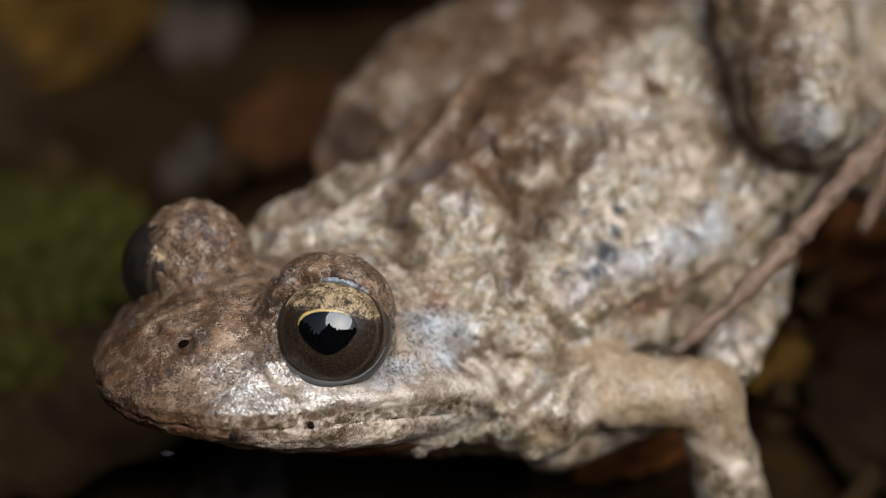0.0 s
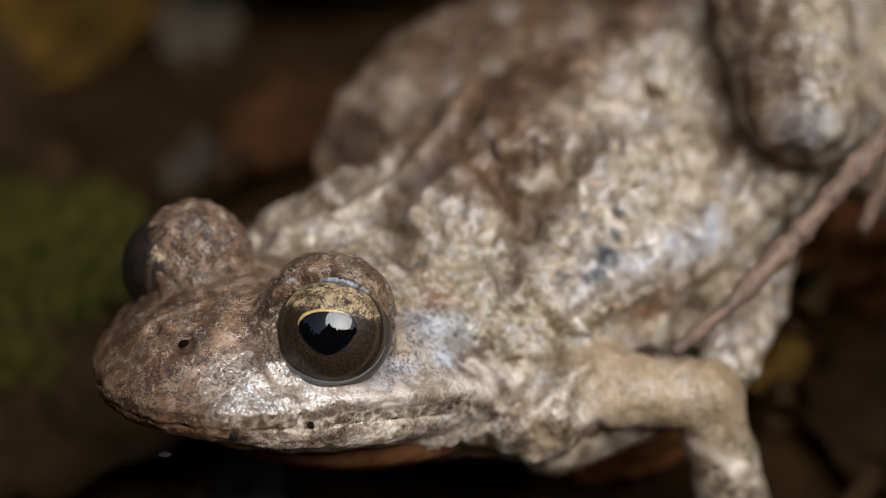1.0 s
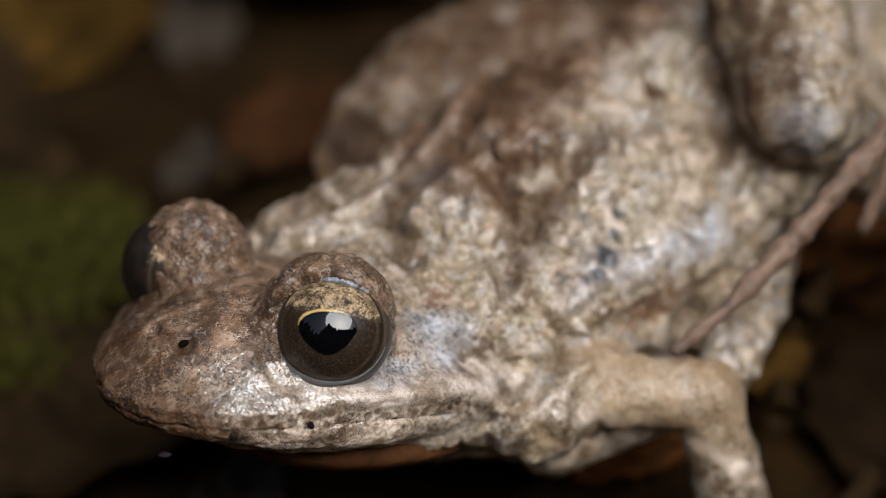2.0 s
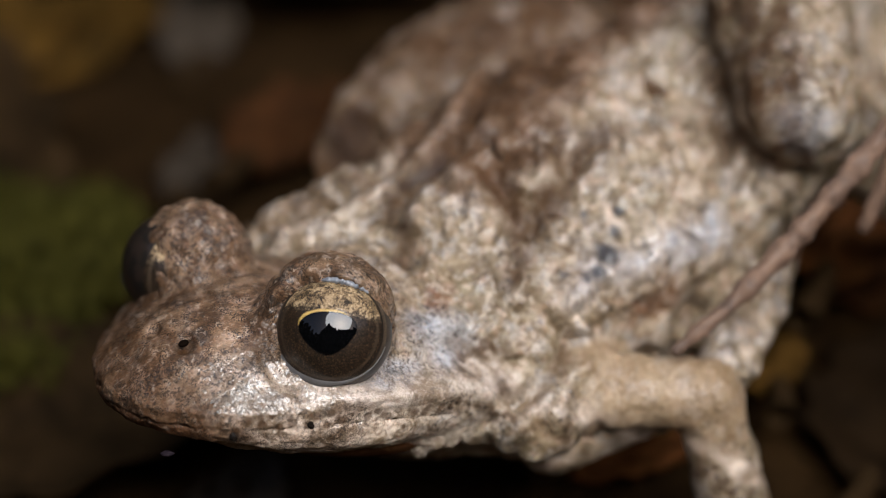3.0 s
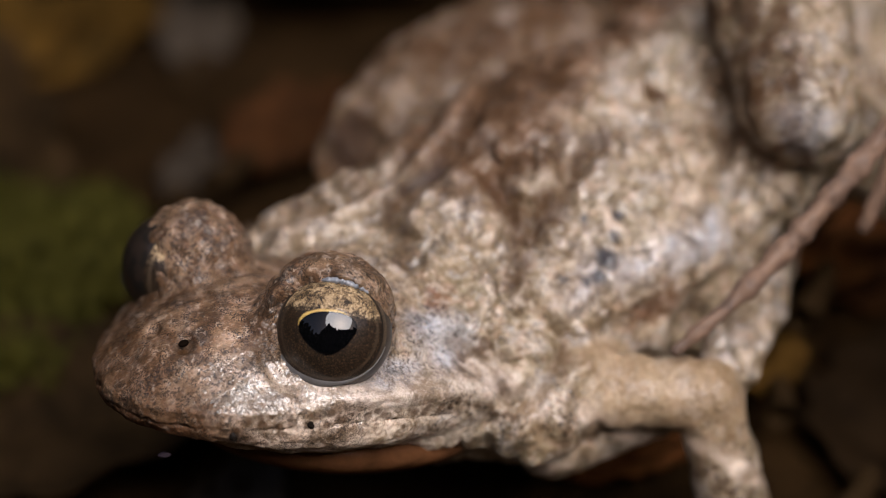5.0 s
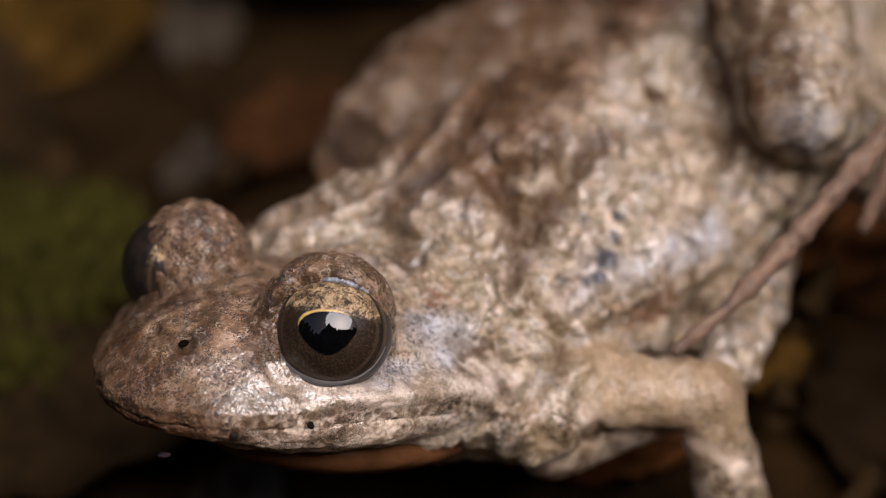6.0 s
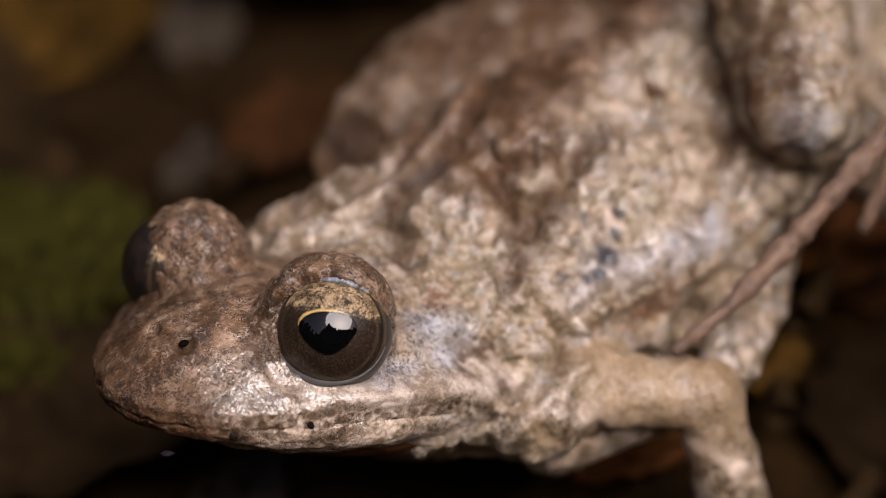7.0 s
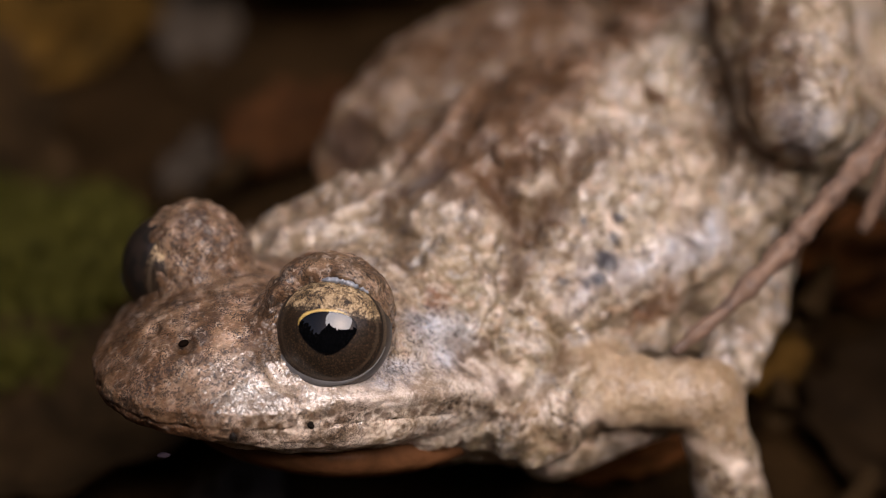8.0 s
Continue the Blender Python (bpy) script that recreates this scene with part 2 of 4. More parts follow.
def undergrowth():
    """A dark ring, added out of view, that closes the place all round."""
    bm = bmesh.new()
    n, rows = 160, 16
    inner = []
    for k in range(n):
        a = math.tau * k / n
        ragged = 0.70 + 0.22 * math.cos(a - 2.4) + 0.22 * noise.noise((math.cos(a) * 3, math.sin(a) * 3, 2)) + 0.22 * noise.noise((math.cos(a) * 14, math.sin(a) * 14, 5))
        # peaks added here to block part of the sun's disc
        ragged += 0.72 * math.exp(-(((a - 5.08) / 0.60) ** 2)) + 0.85 * math.exp(-(((a - 4.50) / 0.26) ** 2))
        col = []
        for j in range(rows + 1):
            z = -0.05 + ragged * j / rows
            r = 1.25 + 0.12 * noise.noise((math.cos(a) * 9, math.sin(a) * 9, z * 7)) - 0.05 * j / rows
            col.append(bm.verts.new((r * math.cos(a), r * math.sin(a), z)))
        col.append(bm.verts.new((1.8 * math.cos(a), 1.8 * math.sin(a), -0.05 + ragged)))
        col.append(bm.verts.new((1.8 * math.cos(a), 1.8 * math.sin(a), -0.05)))
        inner.append(col)
    for k in range(n):
        a, b = inner[k], inner[(k + 1) % n]
        for j in range(rows + 2):
            bm.faces.new((a[j], a[j + 1], b[j + 1], b[j]))
    bmesh.ops.recalc_face_normals(bm, faces=bm.faces)
    ob = part("backdrop", bm, UNSEEN_FOLIAGE, None)
    return tagged(ob, "dense dark woodland undergrowth all round", "undergrowth", kind="structure")


undergrowth()

# ---- leaf litter ----
def leaf_material(name, a, b):
    m, nt, bsdf = material(name)
    v = object_space(nt)
    n = noise_node(nt, v, 260, 6, 0.65, 0.6)
    nt.links.new(ramp(nt, n, [(0.30, b), (0.52, a), (0.72, tuple(c * 1.5 for c in a))]), bsdf.inputs["Base Color"])
    bsdf.inputs["Roughness"].default_value = 0.8
    bsdf.inputs["Specular IOR Level"].default_value = 0.03
    nt.links.new(bump(nt, n, 0.0008), bsdf.inputs["Normal"])
    return m


LEAVES = {
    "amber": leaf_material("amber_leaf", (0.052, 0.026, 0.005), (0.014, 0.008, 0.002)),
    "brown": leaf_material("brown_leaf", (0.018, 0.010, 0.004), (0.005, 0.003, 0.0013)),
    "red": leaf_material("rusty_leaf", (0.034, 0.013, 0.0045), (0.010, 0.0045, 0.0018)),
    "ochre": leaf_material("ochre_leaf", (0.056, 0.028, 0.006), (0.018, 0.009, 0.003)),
    # the rusty leaf's colour made brighter to offset the frog's shadow
    "rust": leaf_material("rusty_leaf_lightened", (0.085, 0.030, 0.009), (0.022, 0.009, 0.003)),
    # near black, for one leaf added to darken the soil under it
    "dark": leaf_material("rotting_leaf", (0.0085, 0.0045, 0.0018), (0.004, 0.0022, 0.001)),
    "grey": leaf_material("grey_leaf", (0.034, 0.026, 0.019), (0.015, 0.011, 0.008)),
}


def ground_z(x, y):
    r = math.hypot(x, y)
    return -0.002 + 0.0035 * noise.noise((x * 45, y * 45, 0)) + 0.004 * noise.noise((x * 14, y * 14, 4)) * min(1, r / 0.05)


def dead_leaf(x, y, length, width, yaw, colour, label, curl=0.25, lift=0.0, seed=1):
    """A curled dead leaf: a blade with a folded middle and a stalk."""
    rnd = random.Random(seed)
    leaf = new("dead_leaf")
    leaf.matrix_world = pose(x, y, ground_z(x, y) + 0.0006 + lift, rnd.uniform(-8, 8), rnd.uniform(-8, 8), yaw)
    tagged(leaf, label, "leaf", "leaf litter")
    bm = bmesh.new()
    n, m = 22, 12
    grid = []
    for layer in (0.0, -0.00025):
        rows = []
        for i in range(n + 1):
            u = i / n
            half = width * 0.5 * (math.sin(math.pi * u ** 0.8) ** 0.8 + 0.02) * (1 + 0.10 * math.sin(u * 31 + seed))
            row = []
            for j in range(m + 1):
                w = 2 * j / m - 1
                z = curl * half * w * w + 0.12 * curl * length * (2 * u - 1) ** 2
                z += 0.0009 * noise.noise((u * 5 + seed, w * 3, 1)) - 0.0005 * math.exp(-(w * 8) ** 2)
                row.append(bm.verts.new(((u - 0.5) * length, half * w, z + layer)))
            rows.append(row)
        grid.append(rows)
    for li, rows in enumerate(grid):
        for i in range(n):
            for j in range(m):
                q = (rows[i][j], rows[i + 1][j], rows[i + 1][j + 1], rows[i][j + 1])
                bm.faces.new(q if li == 0 else q[::-1])
    a, b = grid
    for i in range(n):
        bm.faces.new((a[i][0], b[i][0], b[i + 1][0], a[i + 1][0]))
        bm.faces.new((a[i][m], a[i + 1][m], b[i + 1][m], b[i][m]))
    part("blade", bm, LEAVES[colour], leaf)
    bm = bmesh.new()
    rings = []
    for i in range(9):
        u = i / 8
        c = Vector((-length * (0.5 + 0.3 * u) + length * 0.05, width * 0.08 * u * u, 0.0004 + 0.12 * curl * length * (1 - u)))
        r = 0.0006 + 0.0003 * u
        rings.append([bm.verts.new(c + Vector((0, r * math.cos(k * math.tau / 8), r * math.sin(k * math.tau / 8)))) for k in range(8)])
    for p, q in zip(rings, rings[1:]):
        for k in range(8):
            bm.faces.new((p[k], p[(k + 1) % 8], q[(k + 1) % 8], q[k]))
    part("stalk", bm, LEAVES["brown"], leaf)
    return leaf


MOSS = plain_material("moss", (0.037, 0.033, 0.006), 0.9, (0.013, 0.012, 0.003), 700)


def moss(x, y, rx, ry, count, label, seed):
    """A cushion of many small pointed shoots."""
    rnd = random.Random(seed)
    verts, faces = [], []
    for _ in range(count):
        a, r = rnd.uniform(0, math.tau), math.sqrt(rnd.random())
        px, py = x + rx * r * math.cos(a), y + ry * r * math.sin(a)
        base = Vector((px, py, ground_z(px, py) - 0.0005))
        h = rnd.uniform(0.002, 0.0045) * (1.15 - 0.6 * r)
        tip = Vector((rnd.uniform(-0.4, 0.4), rnd.uniform(-0.4, 0.4), 1)) * h
        for k in range(7):
            f = 0.25 + 0.1 * k
            b = k * 2.4 + a
            out = Vector((math.cos(b), math.sin(b), 0.7)) * 0.0011
            side = Vector((-math.sin(b), math.cos(b), 0)) * 0.00028
            o = base + tip * f
            i = len(verts)
            verts += [o - side, o + side, o + out, o + out * 0.5 + Vector((0, 0, -0.0002))]
            faces += [(i, i + 1, i + 2), (i, i + 3, i + 1), (i + 1, i + 3, i + 2), (i + 2, i + 3, i)]
    me = bpy.data.meshes.new("moss")
    me.from_pydata([tuple(v) for v in verts], [], faces)
    me.materials.append(MOSS)
    return tagged(new("moss", me), label, "moss", kind="stuff")


def litter():
    amber, brown = "ochre dead leaf lying on dark soil", "dark brown curled dead leaf on soil"
    rows = [
        (-0.0215, 0.054, 0.020, 0.011, 70, "amber", amber, 0.2, 0), (0.0170, 0.0158, 0.0070, 0.0040, 100, "ochre", amber, 0.3, 0.0022), (0.0095, 0.0115, 0.009, 0.006, 40, "amber", amber, 0.3, 0.0015),
        (0.026, 0.029, 0.022, 0.012, 20, "red", "rusty red-brown dead leaf on the soil", 0.3, 0), (-0.030, 0.040, 0.030, 0.014, 110, "brown", brown, 0.25, 0),
        (-0.002, 0.060, 0.034, 0.018, 30, "brown", brown, 0.2, 0), (0.0100, 0.0095, 0.0080, 0.0050, 20, "rust", "rusty red-brown dead leaf on the soil", 0.3, 0),
        (-0.022, 0.012, 0.028, 0.014, 15, "brown", brown, 0.25, 0),
        (0.030, 0.055, 0.036, 0.018, 140, "brown", brown, 0.2, 0), (-0.035, 0.068, 0.040, 0.020, 20, "amber", amber, 0.2, 0),
        (-0.012, 0.075, 0.030, 0.016, 80, "brown", brown, 0.2, 0), (-0.0105, 0.0085, 0.0085, 0.0050, 75, "grey", "small pale grey leaf scrap on soil", 0.15, 0),
        (-0.0147, 0.0500, 0.0090, 0.0048, 85, "grey", "small pale grey leaf scrap on soil", 0.15, 0), (-0.0143, 0.0350, 0.0065, 0.0034, 80, "grey", "small pale grey leaf scrap on soil", 0.15, 0),
        (-0.0085, 0.0372, 0.0110, 0.0065, 60, "red", "rusty red-brown dead leaf on the soil", 0.3, 0), (0.0200, 0.0330, 0.0105, 0.0060, 95, "red", "rusty red-brown dead leaf on the soil", 0.3, 0),
        (0.0222, 0.0262, 0.0150, 0.0075, 75, "rust", "rusty red-brown dead leaf on the soil", 0.3, 0.0035), (0.0245, 0.0150, 0.0160, 0.0100, 70, "dark", "blackish wet rotting leaf on the soil", 0.15, 0.001),
        (-0.036, 0.018, 0.024, 0.013, 100, "red", brown, 0.2, 0), (0.014, 0.034, 0.030, 0.015, 10, "brown", brown, 0.2, 0),
    ]
    for i, (x, y, l, w, a, c, label, curl, lift) in enumerate(rows):
        dead_leaf(x, y, l, w, a, c, label, curl, lift, i + 3)
    moss(-0.0265, 0.0275, 0.010, 0.008, 900, "dark olive-green moss cushion on the soil", 5)
    moss(-0.026, 0.0185, 0.007, 0.005, 420, "small dark moss cushion beside dead leaves", 6)
    moss(0.0285, 0.0375, 0.006, 0.006, 420, "small green moss tuft behind the frog", 7)


litter()

# ---- the frog ----
YAW = 42.0
HEAD_YAW = 45.0
NECK = np.float32((0, 0, 13.0))
HEAD_TURN = np.array(pose(0, 0, 0, 9.6, -19.0, HEAD_YAW - YAW).to_3x3(), np.float32)
HEAD_PIVOT = np.float32((-6, 0, -2.5))
EYE_R = 2.75
EYES = (np.float32((0, 5.2, 0)), np.float32((0, -5.2, 0)))
NOSTRILS = (np.float32((5.25, 0.75, -1.15)), np.float32((5.25, -1.6, -1.15)))


def to_head(p):
    return (p - NECK) @ HEAD_TURN + HEAD_PIVOT


def from_head(q):
    return (np.float32(q) - HEAD_PIVOT) @ HEAD_TURN.T + NECK


def gaze(side):
    g = np.float32((0.76, 0.53, 0.36) if side > 0 else (-0.35, -0.93, -0.10))
    return g / np.linalg.norm(g)


def mouth_z(x):
    return -3.7 - 0.010 * (x - 0.5) ** 2 * np.where(x > 0.5, 1.1, 1.3)


def skull(q):
    x, y, z = q[:, 0], q[:, 1], q[:, 2]
    zm = mouth_z(x) - 0.5
    rr = np.sqrt(((x + 6) / 13.8) ** 2 + (y / 8.6) ** 2)
    out = (rr - 1) * 8.2
    out = out + 0.70 * np.maximum(z - zm - 1.3, 0) + (0.7 + 0.9 * sstep(x, 3, 6)) * np.maximum(zm - 0.7 + 0.5 * sstep(x, 3, 6) - z, 0)
    top = z - (0.75 - 0.015 * np.maximum(x, 0) ** 2 - 0.025 * y * y)
    bot = (-6.5 + 0.015 * y * y + 0.17 * np.maximum(x, 0)) - z
    d = smax(smax(out, top, 2.2), bot, 1.6)
    d = smax(d, -10.5 - x, 3.0)
    return d * 0.86


def lids(q):
    d = None
    for e, side in zip(EYES, (1, -1)):
        dome = ellipsoid(q, e + np.float32((-0.40, -0.80 if side > 0 else 0.50, 0.30)), (3.15, 3.0, 3.1) if side > 0 else (2.75, 2.7, 2.95))
        d = dome if d is None else np.minimum(d, dome)
    return d


def carve_eyes(q, d):
    for e, side in zip(EYES, (1, -1)):
        r = q - e
        dist = np.sqrt((r * r).sum(1)) + 1e-6
        g = gaze(side)
        up = np.float32((0, 0, 1)) - g * g[2]
        up = up / np.linalg.norm(up)
        cosa = (r @ g) / dist
        lift = (r @ up) / dist
        edge = 0.35 + 0.25 * np.clip(lift, 0, 1) ** 2 + 0.16 * np.clip(-lift, 0, 1) ** 2
        opening = (edge - cosa) * 2.6
        hole = smax(dist - 3.9, opening, 0.3)
        d = smax(d, -hole, 0.25)
        d = smax(d, EYE_R - 0.12 - dist, 0.05)
    return d


FAR = {
    "head": ("upper_arm", "forearm", "hand", "thigh", "shank", "foot"),
    "lower_jaw": ("forearm", "hand", "thigh", "shank", "foot"),
    "eyelid": ("upper_arm", "forearm", "hand", "thigh", "shank", "foot"),
    "torso": ("hand", "foot"),
    "upper_arm": ("eyelid", "thigh", "shank", "foot"),
    "forearm": ("head", "lower_jaw", "eyelid", "thigh", "shank", "foot"),
    "hand": ("head", "lower_jaw", "eyelid", "torso", "thigh", "shank", "foot"),
    "thigh": ("head", "lower_jaw", "eyelid", "upper_arm", "forearm", "hand"),
    "shank": ("head", "lower_jaw", "eyelid", "upper_arm", "forearm", "hand"),
    "foot": ("head", "lower_jaw", "eyelid", "torso", "upper_arm", "forearm", "hand", "thigh"),
}


def groups(p, skip=()):
    """The distance to each piece of the frog; those in skip are taken as far away."""
    q = to_head(p)
    t = p - NECK
    away = np.full(len(p), 50.0, np.float32)
    g = {k: away for k in ALL_GROUPS}
    if "head" not in skip or "lower_jaw" not in skip:
        zm = mouth_z(q[:, 0])
        sk = skull(q)
        g["head"] = np.maximum(sk, zm - q[:, 2])
        g["lower_jaw"] = np.maximum(sk, q[:, 2] - zm)
    if "eyelid" not in skip:
        g["eyelid"] = lids(q)
    if "torso" not in skip:
        body = ellipsoid(t, (-6, 0, -2.0), (8.5, 8.4, 6.0))
        body = smin(body, ellipsoid(t, (-15, 0, -1.0), (11, 9.0, 7.0)), 3)
        body = smin(body, ellipsoid(t, (-27, 0, -1.0), (12, 6.6, 6.8)), 3)
        body = smin(body, ellipsoid(t, (-4.6, 9.4, -2.4), (1.55, 1.55, 1.6)), 0.2)
        body = smin(body, cone(t, (-6.3, 8.5, -5.2), (-12.3, 10.8, -4.8), 1.6, 1.3), 0.9)
        body = smin(body, ellipsoid(t, (-22.8, 6.8, 1.2), (2.6, 1.8, 2.2)), 1.0)
        body = smin(body, cone(t, (-19.0, 9.8, -2.6), (-15.1, 12.0, -3.7), 1.25, 1.0), 0.8)
        body = smin(body, cone(t, (-1.4, -6.0, 1.5), (-4.8, -4.3, 3.0), 1.0, 1.2), 0.5)
        body = smin(body, ellipsoid(t, (-7.6, 6.4, -3.9), (5.0, 3.4, 2.4)), 0.8)
        body = smin(body, ellipsoid(t, (-19.5, -9.9, -0.3), (11.2, 4.5, 4.7)), 0.6)
        g["torso"] = smin(body, ellipsoid(t, (-19, 0, -5.0), (8.6, 9.7, 4.8)), 2)
    m = t.copy()
    m[:, 1] = np.abs(m[:, 1])
    m[:, 0] += np.where(t[:, 1] < 0, 2.2, 0).astype(np.float32)
    if "upper_arm" not in skip:
        g["upper_arm"] = cone(m, (-4.5, 7, -1.9), (-12, 13.4, -2.7), 2.0, 1.5)
    if "forearm" not in skip:
        g["forearm"] = cone(m, (-12.1, 13.6, -2.8), (-12.5, 16.1, -10.8), 1.5, 1.85)
    if "hand" not in skip:
        palm = ellipsoid(m, (-11.6, 16.2, -12.2), (2.6, 2.0, 0.9))
        for a in (-40, 0, 30, 65):
            ca, sa = math.cos(radians(a)), math.sin(radians(a))
            palm = smin(palm, cone(m, (-11.0, 16.2, -12.3), (-11.0 + 5 * ca, 16.2 + 5 * sa, -12.6), 0.75, 0.5), 0.5)
        g["hand"] = palm
    if "thigh" not in skip:
        g["thigh"] = np.where(t[:, 1] > 0, cone(t, (-27.9, 2.2, 8.0), (-23.6, 7.7, 6.0), 3.6, 2.75), cone(m, (-32.5, 3.6, 4.5), (-24.8, 8.4, 5.2), 3.9, 3.5))
    if "shank" not in skip:
        g["shank"] = cone(m, (-24.6, 8.2, 5.0), (-37, 10, -8), 2.1, 2.0)
    if "foot" not in skip:
        foot = cone(m, (-37.5, 10, -10.8), (-32, 14, -12), 1.7, 1.3)
        for a in (45, 65, 85, 105, 125):
            ca, sa = math.cos(radians(a)), math.sin(radians(a))
            foot = smin(foot, cone(m, (-32, 14, -12.1), (-32 + 8 * ca, 14 + 8 * sa, -12.6), 0.8, 0.45), 0.6)
        g["foot"] = foot
    return g, q, t


RIDGE = (((-0.5, -4.5, 2.6), (-2.5, -2.7, 4.0)), ((-2.5, -2.7, 4.0), (-5.0, -2.1, 4.7)), ((-5.0, -2.1, 4.7), (-7.2, -2.4, 5.0)), ((-7.2, -2.4, 5.0), (-10.3, -3.4, 5.3)), ((-10.3, -3.4, 5.3), (-15.0, -6.2, 5.4)))
GROOVES = (((-5.1, -1.4, 4.5), (-3.6, 0.7, 4.6)), ((-3.6, 0.7, 4.6), (-2.9, 1.8, 4.0)), ((-9.1, 0.8, 5.5), (-8.45, 3.5, 4.8)),
           ((-8.45, 3.5, 4.8), (-7.4, 4.9, 4.4)), ((-7.4, 4.9, 4.4), (-6.35, 5.8, 3.9)), ((-8.2, 4.4, 4.6), (-10.4, 4.3, 5.3)), ((-10.4, 4.3, 5.3), (-14.0, 3.2, 6.0)))
CREASE = (((-2.2, 6.4, 1.8), (-2.6, 7.3, 1.0)), ((-2.6, 7.3, 1.0), (-2.6, 8.3, 0.0)), ((-2.6, 8.3, 0.0), (-3.1, 9.4, -0.8)), ((-3.1, 9.4, -0.8), (-4.3, 9.6, -0.5)),
          ((-4.3, 9.6, -0.5), (-6.1, 9.5, -0.1)), ((-6.1, 9.5, -0.1), (-7.6, 9.0, 0.4)))
GROIN = (((-23.9, 1.6, 6.8), (-22.3, 2.6, 6.2)), ((-22.3, 2.6, 6.2), (-20.9, 6.0, 4.0)))
STREAK = (((-8.4, 8.0, 2.4), (-11.2, 8.3, 2.8)), ((-11.2, 8.3, 2.8), (-14.6, 8.7, 2.7)), ((-14.6, 8.7, 2.7), (-18.3, 9.1, 1.7)))
FOLD = (((-8.4, -1.7, 5.4), (-6.4, -2.1, 5.1)), ((-6.4, -2.1, 5.1), (-4.9, -1.0, 4.6)))
STRIPE = (((-8.0, -1.5, 5.3), (-10.5, -2.4, 5.8)), ((-10.5, -2.4, 5.8), (-16.0, -5.3, 5.2)), ((-16.0, -5.3, 5.2), (-20.0, -6.5, 5.0)))


def along(t, line):
    """The distance to a line on the back, with height counted less."""
    low = np.float32((1, 1, 0.25))
    return np.min([cone(t * low, np.float32(a) * low, np.float32(b) * low, 0.0, 0.0) for a, b in line], axis=0)


def blot(t, c, r, soft=0.5):
    """A patch round c of radii r, 1 inside, with an uneven edge."""
    d = np.sqrt((((t - np.float32(c)) / np.float32(r)) ** 2).sum(1))
    return sstep(d, 1 + soft, 1 - soft)


def beside(t, line):
    """The distance to a line on the flank."""
    return np.min([cone(t, a, b, 0.0, 0.0) for a, b in line], axis=0)


def columns(p):
    """Long low warts that run down the flanks in rows."""
    bend = p + np.stack([grain3(p, 0.5, 41), grain3(p, 0.5, 42), grain3(p, 0.5, 43)], 1) * 0.6
    lean = np.stack([(bend[:, 0] * 0.68 + bend[:, 1] * 0.73) * 0.55, (bend[:, 1] * 0.68 - bend[:, 0] * 0.73) * 0.95, bend[:, 2] * 0.6], 1)
    return warts3(lean, 1.0, 47)


